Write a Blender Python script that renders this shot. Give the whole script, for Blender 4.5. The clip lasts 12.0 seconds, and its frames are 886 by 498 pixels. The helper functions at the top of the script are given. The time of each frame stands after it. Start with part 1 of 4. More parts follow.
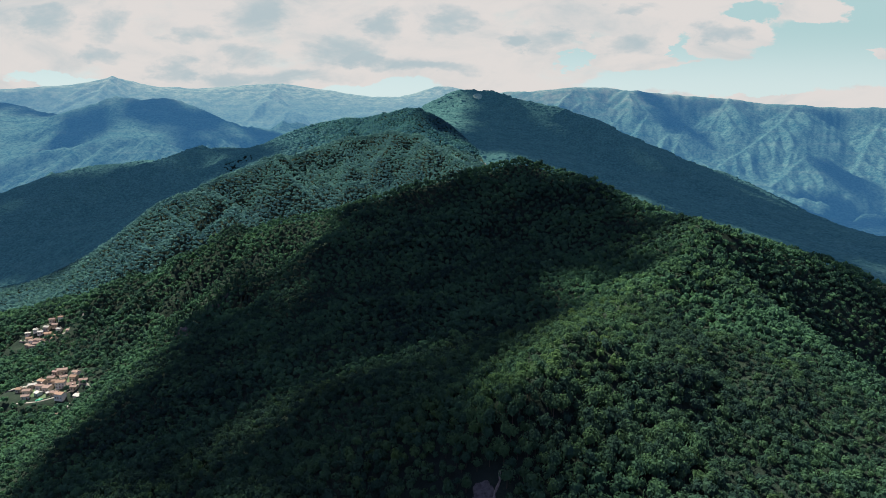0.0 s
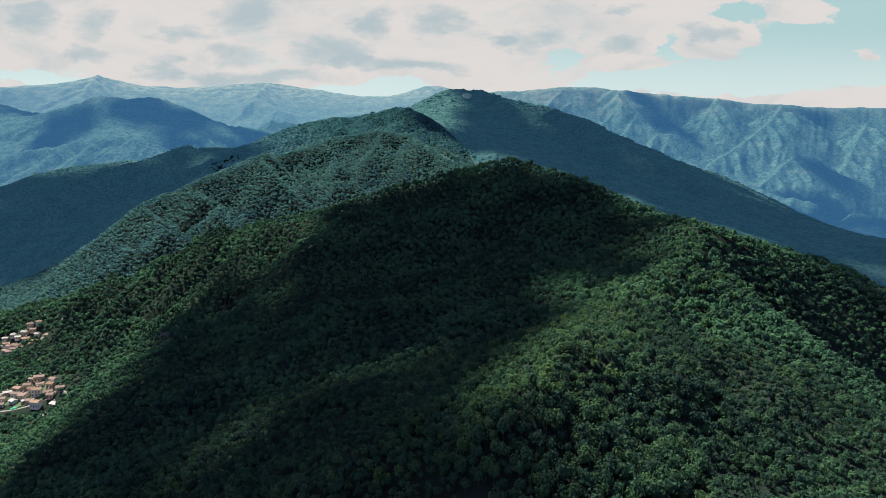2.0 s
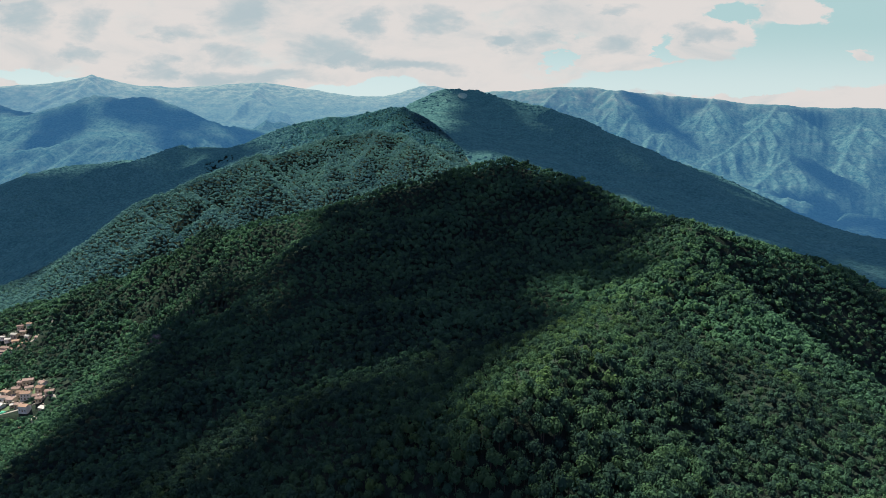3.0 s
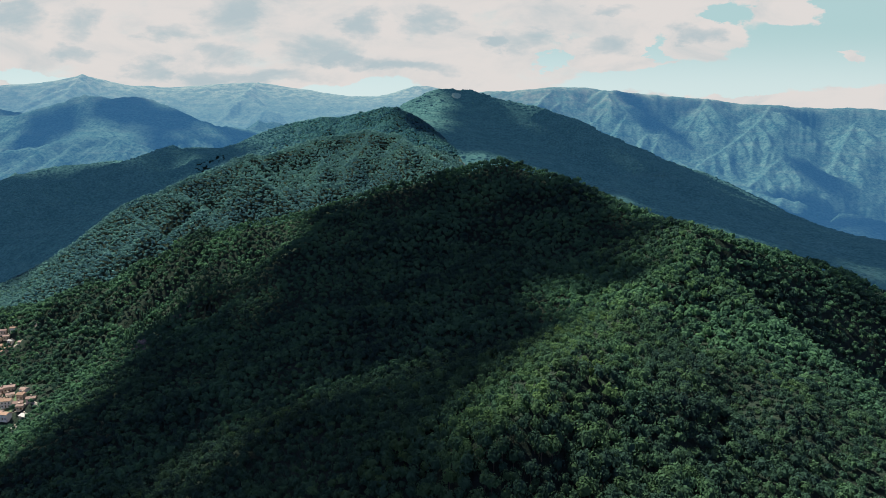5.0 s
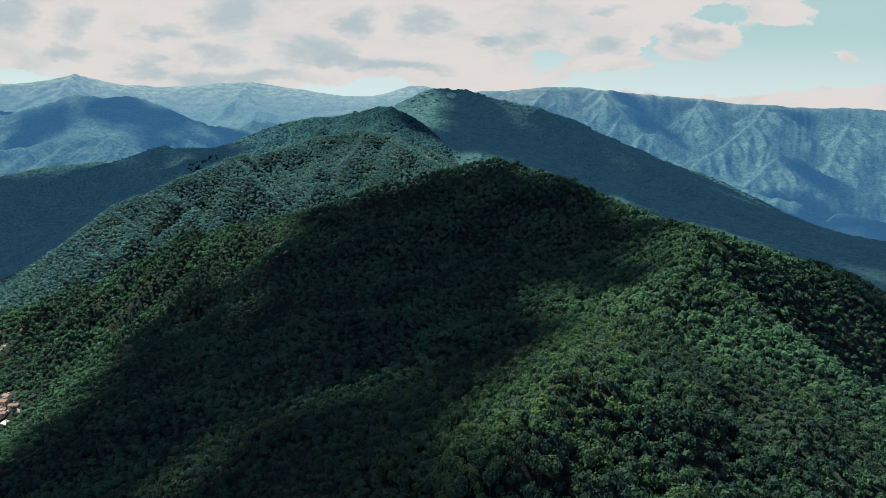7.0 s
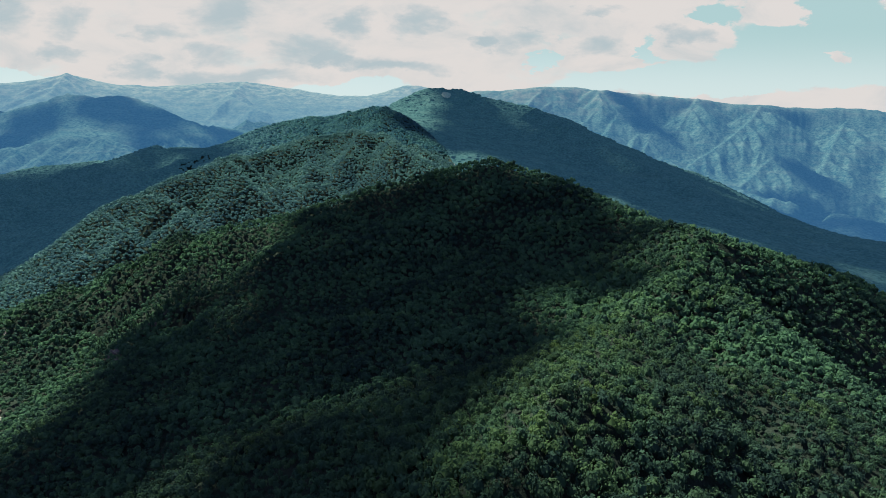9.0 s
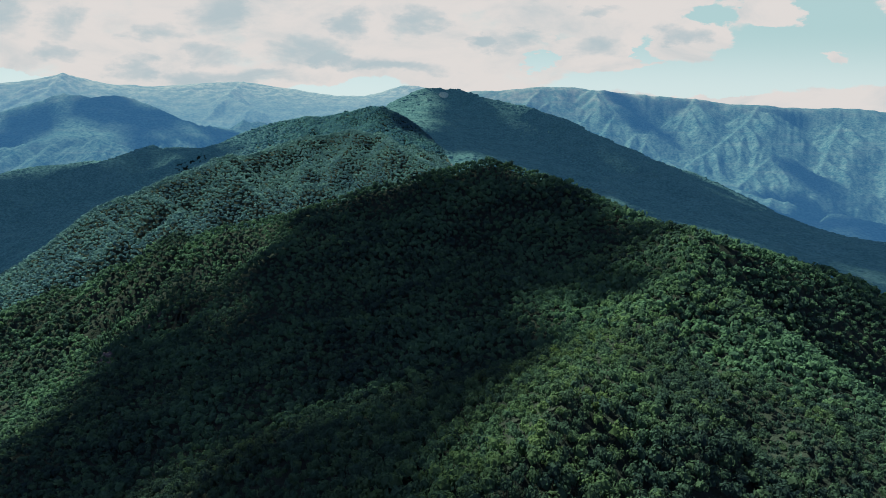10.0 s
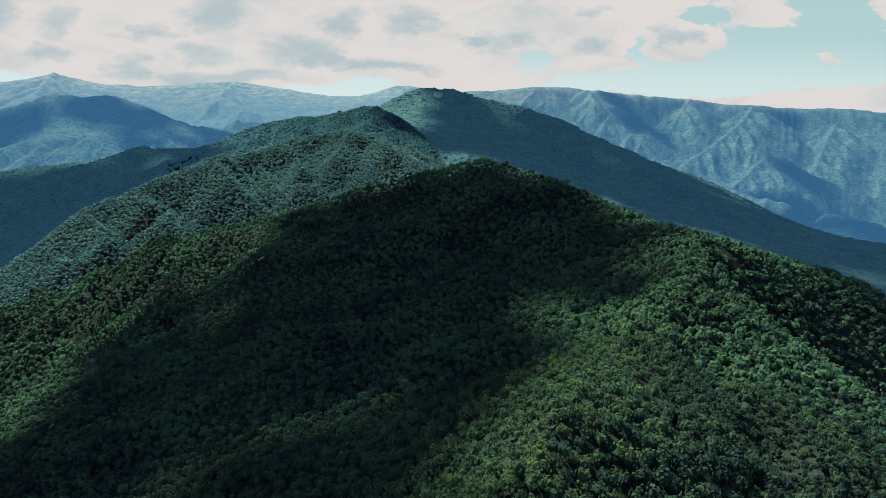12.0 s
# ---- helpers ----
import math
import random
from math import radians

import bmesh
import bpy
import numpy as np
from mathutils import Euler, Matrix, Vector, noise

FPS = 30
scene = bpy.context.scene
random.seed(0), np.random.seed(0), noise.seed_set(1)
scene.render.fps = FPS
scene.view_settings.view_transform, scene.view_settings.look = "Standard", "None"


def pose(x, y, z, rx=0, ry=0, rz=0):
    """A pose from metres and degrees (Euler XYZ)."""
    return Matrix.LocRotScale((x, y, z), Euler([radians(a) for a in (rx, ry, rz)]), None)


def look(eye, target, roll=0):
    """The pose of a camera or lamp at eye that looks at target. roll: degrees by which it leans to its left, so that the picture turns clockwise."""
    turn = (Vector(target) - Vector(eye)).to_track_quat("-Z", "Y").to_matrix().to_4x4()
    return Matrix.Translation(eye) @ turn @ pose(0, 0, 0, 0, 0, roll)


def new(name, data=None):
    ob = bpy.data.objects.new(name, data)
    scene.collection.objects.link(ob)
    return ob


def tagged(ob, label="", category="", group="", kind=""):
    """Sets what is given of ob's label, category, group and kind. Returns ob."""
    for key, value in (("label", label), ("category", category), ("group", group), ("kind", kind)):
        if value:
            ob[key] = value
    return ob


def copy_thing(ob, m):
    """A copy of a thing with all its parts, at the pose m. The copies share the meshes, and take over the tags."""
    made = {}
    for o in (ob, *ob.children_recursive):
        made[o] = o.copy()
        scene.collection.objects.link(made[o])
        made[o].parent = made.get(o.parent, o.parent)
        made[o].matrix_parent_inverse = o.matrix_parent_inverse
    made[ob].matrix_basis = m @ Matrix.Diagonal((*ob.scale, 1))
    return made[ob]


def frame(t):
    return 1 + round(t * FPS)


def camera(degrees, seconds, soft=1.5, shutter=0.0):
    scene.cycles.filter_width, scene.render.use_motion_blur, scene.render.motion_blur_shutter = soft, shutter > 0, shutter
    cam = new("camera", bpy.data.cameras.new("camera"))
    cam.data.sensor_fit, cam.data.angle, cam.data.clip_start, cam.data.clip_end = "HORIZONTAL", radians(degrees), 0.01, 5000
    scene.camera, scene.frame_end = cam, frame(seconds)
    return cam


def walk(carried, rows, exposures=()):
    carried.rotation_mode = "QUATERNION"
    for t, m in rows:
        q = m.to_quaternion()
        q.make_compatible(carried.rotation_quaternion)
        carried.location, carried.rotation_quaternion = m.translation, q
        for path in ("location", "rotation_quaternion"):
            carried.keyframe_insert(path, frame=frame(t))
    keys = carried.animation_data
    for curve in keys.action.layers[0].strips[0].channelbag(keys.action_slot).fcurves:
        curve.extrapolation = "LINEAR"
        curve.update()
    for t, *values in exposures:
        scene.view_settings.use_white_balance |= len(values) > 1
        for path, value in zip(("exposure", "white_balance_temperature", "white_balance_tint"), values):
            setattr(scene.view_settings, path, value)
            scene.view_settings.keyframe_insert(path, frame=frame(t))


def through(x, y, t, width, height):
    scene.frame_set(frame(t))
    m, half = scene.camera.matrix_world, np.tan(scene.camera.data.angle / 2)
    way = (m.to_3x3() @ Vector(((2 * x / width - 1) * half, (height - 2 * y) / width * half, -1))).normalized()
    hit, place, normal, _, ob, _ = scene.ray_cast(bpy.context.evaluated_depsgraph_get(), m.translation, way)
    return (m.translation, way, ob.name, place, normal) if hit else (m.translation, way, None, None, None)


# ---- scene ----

# ---- camera and flight ----
cam = camera(69.98, 12.0, soft=0.8)
PATH = [
    (0.0, pose(0.0, 0.0, 0.0, 81.464, -0.016, 0.0)),
    (1.0, pose(0.75, 6.94, 0.04, 81.453, 0.0, -0.455)),
    (2.0, pose(1.49, 13.77, 0.06, 81.446, -0.002, -0.912)),
    (3.0, pose(2.21, 20.51, 0.08, 81.45, -0.005, -1.293)),
    (4.0, pose(2.93, 27.18, 0.1, 81.46, -0.003, -1.588)),
    (5.0, pose(3.64, 33.79, 0.1, 81.47, 0.003, -1.823)),
    (6.0, pose(4.34, 40.35, 0.1, 81.474, 0.008, -2.032)),
    (7.0, pose(5.05, 46.87, 0.09, 81.47, 0.01, -2.24)),
    (8.0, pose(5.77, 53.38, 0.08, 81.466, 0.007, -2.457)),
    (9.0, pose(6.5, 59.88, 0.06, 81.468, 0.001, -2.677)),
    (10.0, pose(7.24, 66.4, 0.03, 81.482, -0.003, -2.891)),
    (11.0, pose(8.0, 72.94, 0.0, 81.504, 0.001, -3.104)),
    (12.0, pose(8.79, 79.52, -0.04, 81.508, 0.02, -3.365)),
]
walk(cam, PATH)
scene.view_settings.exposure = 1.2

# ---- light: a broken cloud deck and a high sun ahead ----
SUN_AZ, SUN_EL = radians(-36), radians(51)  # azimuth clockwise from +y
SUN_WAY = Vector((math.sin(SUN_AZ) * math.cos(SUN_EL), math.cos(SUN_AZ) * math.cos(SUN_EL), math.sin(SUN_EL)))
sun = new("sun", bpy.data.lights.new("sun", "SUN"))
sun.data.energy, sun.data.angle, sun.data.color = 4.6, radians(2.6), (1.0, 0.93, 0.78)
sun.matrix_world = look(SUN_WAY * 100, (0, 0, 0))


class Nodes:
    """Short hand for building a node tree."""

    def __init__(self, tree):
        self.tree = tree
        tree.nodes.clear()

    def add(self, kind, *values, **settings):
        node = self.tree.nodes.new(kind)
        for key, value in settings.items():
            if key == "op":
                node.operation = value
            elif key == "dims":
                node.noise_dimensions = value
            elif key == "space":
                node.data_type = value
            elif key == "feature":
                node.feature = value
            elif key == "name":
                node.attribute_name = value
        for n, value in enumerate(values):
            self.put(node.inputs[n], value)
        return node

    def put(self, socket, value):
        if value is None:
            return
        if hasattr(value, "is_output"):
            self.tree.links.new(value, socket)
        else:
            socket.default_value = value

    def math(self, op, a, b=0.0, c=None):
        node = self.add("ShaderNodeMath", a, b, c, op=op)
        return node.outputs[0]

    def mix(self, fac, a, b):
        node = self.tree.nodes.new("ShaderNodeMixRGB")
        self.put(node.inputs[0], fac), self.put(node.inputs[1], a), self.put(node.inputs[2], b)
        return node.outputs[0]

    def ramp(self, fac, low, high):
        node = self.tree.nodes.new("ShaderNodeMapRange")
        node.interpolation_type = "SMOOTHSTEP"
        self.put(node.inputs[0], fac), self.put(node.inputs[1], low), self.put(node.inputs[2], high)
        return node.outputs[0]

    def noise(self, vector, scale, detail=4.0, rough=0.55, warp=0.0):
        node = self.tree.nodes.new("ShaderNodeTexNoise")
        self.put(node.inputs["Vector"], vector)
        node.inputs["Scale"].default_value, node.inputs["Detail"].default_value = scale, detail
        node.inputs["Roughness"].default_value, node.inputs["Distortion"].default_value = rough, warp
        return node.outputs["Fac"]


world = bpy.data.worlds.new("world")
scene.world = world
world.use_nodes = True
N = Nodes(world.node_tree)
way = N.add("ShaderNodeTexCoord").outputs["Generated"]
split = N.add("ShaderNodeSeparateXYZ", way)
ahead = N.math("MAXIMUM", N.math("ABSOLUTE", split.outputs[1]), 0.05)
across, above = N.math("DIVIDE", split.outputs[0], ahead), N.math("DIVIDE", split.outputs[2], ahead)
flat = N.add("ShaderNodeCombineXYZ", across, N.math("MULTIPLY", above, 2.2), 0.0).outputs[0]
billow = N.noise(flat, 4.5, 7.0, 0.56, 0.25)
fine = N.noise(flat, 14.0, 5.0, 0.6, 0.3)
ragged = N.add("ShaderNodeTexNoise", None, None, 9.0, 6.0, 0.62)
N.put(ragged.inputs["Vector"], flat)
ragged = N.add("ShaderNodeSeparateXYZ", ragged.outputs["Color"])
across_r = N.math("ADD", across, N.math("MULTIPLY", N.math("SUBTRACT", ragged.outputs[0], 0.5), 0.19))
above_r = N.math("ADD", above, N.math("MULTIPLY", N.math("SUBTRACT", ragged.outputs[1], 0.5), 0.075))


def patch(u, v, wide, high):
    """1 in the middle of an oval of sky, falling to 0 at its rim and below."""
    a = N.math("DIVIDE", N.math("SUBTRACT", across_r, u), wide)
    b = N.math("DIVIDE", N.math("SUBTRACT", above_r, v), high)
    d = N.math("ADD", N.math("MULTIPLY", a, a), N.math("MULTIPLY", b, b))
    return N.math("MAXIMUM", N.math("SUBTRACT", 1.0, d), 0.0)


def total(values):
    out = values[0]
    for value in values[1:]:
        out = N.math("ADD", out, value)
    return out


# clear sky to the right and low over the middle; separate clouds in it
clear = total([patch(0.624, 0.142, 0.309, 0.070), patch(0.475, 0.216, 0.047, 0.024), patch(0.364, 0.158, 0.026, 0.026), patch(0.210, 0.143, 0.042, 0.012), patch(-0.107, 0.097, 0.113, 0.017), patch(0.384, 0.111, 0.188, 0.026), patch(-0.604, 0.116, 0.066, 0.013), patch(0.662, 0.219, 0.103, 0.056)])
puffs = total([patch(0.584, 0.210, 0.054, 0.028), patch(0.429, 0.174, 0.094, 0.034), patch(0.307, 0.139, 0.089, 0.023), patch(0.683, 0.089, 0.178, 0.032), patch(0.520, 0.090, 0.084, 0.013), patch(0.668, 0.155, 0.026, 0.008), patch(0.276, 0.166, 0.075, 0.037)])
cover = total([N.math("MULTIPLY", billow, 0.7), N.math("MULTIPLY", fine, 0.5), N.math("MULTIPLY", clear, -0.95), N.math("MULTIPLY", puffs, 1.0), 0.2])
cloud = N.ramp(cover, 0.42, 0.76)
under = total([patch(-0.157, 0.154, 0.080, 0.028), patch(-0.089, 0.143, 0.066, 0.015), patch(-0.289, 0.208, 0.061, 0.042), patch(-0.301, 0.150, 0.052, 0.019), patch(-0.375, 0.179, 0.047, 0.019), patch(-0.522, 0.155, 0.047, 0.017), patch(-0.506, 0.198, 0.047, 0.028), patch(-0.416, 0.129, 0.039, 0.023), patch(-0.260, 0.120, 0.141, 0.013), patch(-0.087, 0.198, 0.042, 0.024), patch(0.011, 0.197, 0.047, 0.026), patch(-0.011, 0.133, 0.084, 0.013), patch(0.153, 0.178, 0.062, 0.021), patch(0.110, 0.169, 0.037, 0.013), patch(0.280, 0.168, 0.062, 0.024), patch(0.425, 0.180, 0.041, 0.017), patch(0.300, 0.223, 0.056, 0.011), patch(-0.596, 0.201, 0.047, 0.028)])
mottle = N.math("MULTIPLY", N.noise(flat, 7.0, 8.0, 0.62, 0.5), 1.35)
grey = N.ramp(N.math("ADD", N.math("MULTIPLY", under, 0.40), mottle), 0.56, 1.20)
cloud_colour = N.mix(grey, (0.725, 0.69, 0.67, 1), (0.45, 0.535, 0.57, 1))
sky = world.node_tree.nodes.new("ShaderNodeTexSky")
sky.sky_type, sky.sun_disc, sky.sun_elevation, sky.sun_rotation = "NISHITA", False, SUN_EL, SUN_AZ
sky.altitude, sky.air_density, sky.dust_density = 900, 1.0, 2.0
teal = N.mix(N.ramp(above, 0.20, 0.09), (4.5, 6.5, 6.4, 1), (6.6, 7.9, 7.8, 1))
blue = N.mix(0.85, sky.outputs[0], teal)
low_sky = N.mix(cloud, blue, N.add("ShaderNodeVectorMath", cloud_colour, (10, 10, 10), op="MULTIPLY").outputs[0])
# overhead and away from the sun the sky is a deeper blue
high_sky = N.mix(0.4, N.mix(0.75, sky.outputs[0], (1.2, 1.6, 3.9, 1)), (2.35, 2.3, 4.2, 1))
ahead_part = N.math("MULTIPLY", N.ramp(split.outputs[1], -0.1, 0.5), N.ramp(split.outputs[2], 0.62, 0.24))
seen_sky = N.mix(ahead_part, high_sky, low_sky)
ground_dark = N.ramp(split.outputs[2], -0.05, 0.0)
out = N.add("ShaderNodeOutputWorld", N.add("ShaderNodeBackground", N.mix(ground_dark, (0.3, 0.5, 0.6, 1), seen_sky), 0.0445).outputs[0])

# ---- materials ----


def material(name):
    m = bpy.data.materials.new(name)
    m.use_nodes = True
    return m, Nodes(m.node_tree)


def surface(N, colour, rough=None, bump=None, strength=0.5, distance=0.05):
    """A matt surface, or a slightly glossy one where a roughness is given."""
    if rough is None:
        node = N.add("ShaderNodeBsdfDiffuse", colour)
    else:
        node = N.tree.nodes.new("ShaderNodeBsdfPrincipled")
        N.put(node.inputs["Base Color"], colour), N.put(node.inputs["Roughness"], rough)
        node.inputs["Specular IOR Level"].default_value = 0.25
    if bump is not None:
        b = N.tree.nodes.new("ShaderNodeBump")
        b.inputs["Strength"].default_value, b.inputs["Distance"].default_value = strength, distance
        N.put(b.inputs["Height"], bump)
        N.put(node.inputs["Normal"], b.outputs[0])
    return node.outputs[0]


def finish(N, shader):
    N.add("ShaderNodeOutputMaterial", shader)


def leaf_material(name, dark, light, yellow, through=0.42):
    """Foliage: hue shifts from tree to tree (attribute tint), between stands and from clump to clump."""
    m, N = material(name)
    where = N.add("ShaderNodeNewGeometry")
    tint = N.add("ShaderNodeAttribute", name="tint").outputs["Fac"]
    stand = N.ramp(N.noise(where.outputs["Position"], 0.018, 4.0, 0.6), 0.47, 0.68)
    leaf = where.outputs["Random Per Island"]
    wide = N.ramp(N.noise(where.outputs["Position"], 0.015, 5.0, 0.62, 0.4), 0.40, 0.62)
    lush = N.math("ADD", N.math("MULTIPLY", wide, 0.45), N.math("MULTIPLY", tint, 0.5))
    a = N.mix(N.math("ADD", lush, N.math("MULTIPLY", leaf, 0.26)), dark, light)
    colour = N.mix(N.math("MULTIPLY", N.math("ADD", N.math("MULTIPLY", stand, 0.45), 0.35), N.math("POWER", tint, 2.6)), a, yellow)
    d = N.add("ShaderNodeBsdfDiffuse", colour)
    t = N.add("ShaderNodeBsdfTranslucent", colour)
    both = N.add("ShaderNodeMixShader", through, d.outputs[0], t.outputs[0])
    finish(N, both.outputs[0])
    return m


LEAF = leaf_material("leaves", (0.025, 0.050, 0.051, 1), (0.070, 0.157, 0.095, 1), (0.130, 0.212, 0.055, 1), 0.44)
LEAF_HILL = leaf_material("leaves_on_the_hill", (0.024, 0.048, 0.050, 1), (0.088, 0.205, 0.118, 1), (0.125, 0.230, 0.080, 1), 0.44)
# the two far leaf colours are bluer: distance haze is painted into them
LEAF_MID_HAZED = leaf_material("hazed_leaves_across_the_valley", (0.070, 0.165, 0.195, 1), (0.108, 0.240, 0.220, 1), (0.135, 0.265, 0.180, 1), 0.48)
LEAF_HIGH_HAZED = leaf_material("hazed_leaves_on_the_high_ridge", (0.046, 0.145, 0.200, 1), (0.095, 0.245, 0.235, 1), (0.130, 0.275, 0.190, 1), 0.48)

GROUND, N = material("forest_floor")
p = N.add("ShaderNodeNewGeometry").outputs["Position"]
patchy = N.noise(p, 0.05, 5.0, 0.6)
grain = N.noise(p, 0.8, 4.0, 0.6)
soil = N.mix(N.ramp(patchy, 0.35, 0.65), (0.022, 0.034, 0.030, 1), (0.034, 0.050, 0.040, 1))
finish(N, surface(N, N.mix(N.math("MULTIPLY", grain, 0.5), soil, (0.024, 0.038, 0.024, 1)), None, grain, 0.8, 1.0))


def backdrop_material(name, low, high, bare, haze_glow, crown, bare_from, bare_to):
    """Wooded slopes with bare grass on the tops; blue haze put in as emission."""
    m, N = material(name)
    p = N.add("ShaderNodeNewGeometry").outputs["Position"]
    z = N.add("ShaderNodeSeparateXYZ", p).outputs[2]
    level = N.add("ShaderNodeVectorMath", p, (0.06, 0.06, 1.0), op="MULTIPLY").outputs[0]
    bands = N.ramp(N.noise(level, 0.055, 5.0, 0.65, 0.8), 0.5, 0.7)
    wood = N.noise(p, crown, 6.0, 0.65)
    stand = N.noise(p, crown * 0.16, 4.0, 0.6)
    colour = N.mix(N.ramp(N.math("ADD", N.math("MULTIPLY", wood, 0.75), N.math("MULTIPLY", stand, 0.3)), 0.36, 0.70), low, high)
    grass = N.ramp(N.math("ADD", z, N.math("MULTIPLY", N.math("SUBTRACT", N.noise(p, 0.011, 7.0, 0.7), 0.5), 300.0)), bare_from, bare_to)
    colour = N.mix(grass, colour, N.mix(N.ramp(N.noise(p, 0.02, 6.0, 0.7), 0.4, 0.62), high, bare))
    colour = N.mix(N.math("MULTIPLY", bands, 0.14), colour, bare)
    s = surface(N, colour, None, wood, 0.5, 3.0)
    # even blue emission imitates haze; the slopes themselves give off no light
    e = N.add("ShaderNodeEmission", haze_glow, 1.0)
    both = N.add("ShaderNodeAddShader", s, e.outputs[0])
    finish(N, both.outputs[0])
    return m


# the painted haze emission grows from the peak to the far range
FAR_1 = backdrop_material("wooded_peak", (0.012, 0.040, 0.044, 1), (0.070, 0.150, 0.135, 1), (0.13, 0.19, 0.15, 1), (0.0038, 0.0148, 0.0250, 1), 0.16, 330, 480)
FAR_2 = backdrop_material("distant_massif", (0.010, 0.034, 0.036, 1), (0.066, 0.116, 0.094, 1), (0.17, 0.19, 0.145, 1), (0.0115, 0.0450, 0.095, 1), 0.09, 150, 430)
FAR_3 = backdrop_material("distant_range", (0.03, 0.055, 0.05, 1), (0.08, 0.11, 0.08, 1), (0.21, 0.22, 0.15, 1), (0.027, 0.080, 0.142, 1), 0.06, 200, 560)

# ---- the lie of the land: crests and hollows, in metres from the start of the flight ----
LINES, RIBS, RAVINES = [], [], []


def line(*points):
    LINES.append(np.array(points, float))


def ravine(deeper, *points):
    """A steep-sided gully between two spurs."""
    pts = np.array(points, float) - (0, 0, deeper)
    LINES.append(pts)
    RAVINES.append((0.8, pts * (1, 1, -1)))


def rib(slope, *points):
    """A spur whose sides fall away at a slope; a large one sends off side ribs."""
    pts = np.array(points, float)
    RIBS.append((slope, pts))
    if pts[:, 1].min() < 2000:
        return
    g = np.random.default_rng(int(abs(pts[0, 0]) + pts[0, 1]))
    for n in range(len(pts) - 1):
        along = (pts[n + 1] - pts[n])[:2]
        along = along / np.hypot(*along)
        for side in (-1, 1):
            for k in (0.25, 0.75):
                start = pts[n] + (pts[n + 1] - pts[n]) * (k + g.uniform(-0.15, 0.15))
                w = np.array([-along[1], along[0]]) * side * g.uniform(0.7, 1.0) + along * g.uniform(0.4, 0.9)
                w = w / np.hypot(*w)
                long = g.uniform(90, 230)
                bend = start[:2] + w * long * 0.5 + along * long * 0.08
                end = start[:2] + w * long + along * long * 0.3
                RIBS.append((slope * 1.15, np.array([(*start[:2], start[2] - 2), (*bend, start[2] - 0.21 * long), (*end, start[2] - 0.52 * long)])))


line((14, 190, -104), (20, 212, -84), (36, 222, -75), (54, 250, -70), (92, 320, -70), (125, 365, -71), (157, 400, -65), (189, 450, -49))  # spur crest
line((91, 241, -80), (148, 316, -88), (152, 352, -85))  # spur flank
line((54, 178, -103), (83, 212, -96), (120, 250, -96), (153, 268, -93))  # spur flank low
line((52, 243, -74), (58, 234, -82), (65, 222, -90), (71, 211, -98))  # spur hollow
line((140, 365, -79), (140, 335, -89), (130, 292, -94), (122, 262, -99))  # spur flank hollow
line((169, 394, -70), (180, 362, -84), (188, 330, -96), (193, 300, -103))  # spur flank rise
line((136, 232, -104), (150, 200, -116), (186, 200, -119))  # spur foot
line((157, 400, -65), (177, 385, -79), (194, 372, -88), (202, 345, -100), (209, 315, -106), (216, 295, -114), (225, 260, -123))  # spur edge
line((192, 445, -62), (203, 425, -79), (226, 400, -108), (252, 390, -131), (279, 380, -158), (348, 380, -188))  # east gully
line((189, 450, -48), (226, 460, -55), (261, 470, -67), (309, 490, -84), (356, 500, -95), (459, 520, -121))  # east shoulder
line((189, 450, -48), (190, 510, -48), (188, 560, -52), (175, 620, -40), (168, 635, -33), (155, 650, -28), (144, 690, -22), (122, 715, -11), (104, 740, -5), (88, 755, -3), (66, 765, -7), (48, 780, -12), (11, 795, -18), (-46, 805, -33), (-94, 820, -54))  # hill crest
line((-94, 820, -54), (-167, 830, -73), (-220, 815, -78), (-261, 800, -80), (-291, 790, -92), (-323, 785, -114), (-357, 785, -132), (-393, 790, -144), (-432, 800, -157), (-470, 805, -177), (-509, 810, -192), (-554, 815, -210))  # north shoulder
line((-45, 769, -61), (9, 640, -72), (63, 600, -79), (109, 560, -73), (145, 480, -67))  # hill face
line((-94, 820, -54), (-111, 681, -82), (-172, 670, -106), (-217, 655, -134), (-243, 647, -158), (-245, 600, -173), (-237, 540, -173), (-215, 440, -170), (-235, 430, -172), (-247, 400, -182), (-248, 360, -189), (-249, 330, -193))  # hill spur
line((133, 425, -79), (68, 367, -90), (24, 340, -97), (-5, 325, -102), (-29, 300, -104), (-50, 290, -112), (-91, 250, -131), (-116, 225, -141))  # hill gully
line((-5, 286, -98), (-24, 250, -101), (-38, 215, -106), (-41, 190, -113))  # spur west
line((54, 1130, -19), (17, 1200, 1), (-42, 1330, 29), (-84, 1380, 47), (-123, 1420, 55), (-180, 1420, 50), (-218, 1400, 41), (-257, 1300, 10), (-306, 1220, 2), (-365, 1200, -12), (-402, 1150, -38), (-453, 1120, -68), (-476, 1100, -91), (-543, 1090, -134), (-631, 1100, -180), (-744, 1130, -228), (-822, 1150, -253), (-1011, 1180, -307))  # middle crest
line((-1464, 1750, -166), (-1258, 1800, -116), (-1187, 1900, -65), (-1066, 1900, -30), (-897, 1900, -22), (-782, 1950, -4), (-730, 2000, 19), (-586, 2020, 26))  # peak crest
line((160, 1900, 54), (154, 1500, -9), (325, 1700, -11), (421, 1500, -62), (604, 1450, -125), (750, 1350, -189))  # peak face
line((242, 3650, 336), (363, 3600, 350), (475, 3500, 328), (657, 3500, 364), (900, 3500, 364), (1009, 3450, 335), (1232, 3400, 307), (1469, 3400, 299), (1654, 3350, 268), (1792, 3300, 250), (2036, 3300, 231), (2260, 3300, 236), (2701, 3300, 208))  # massif crest
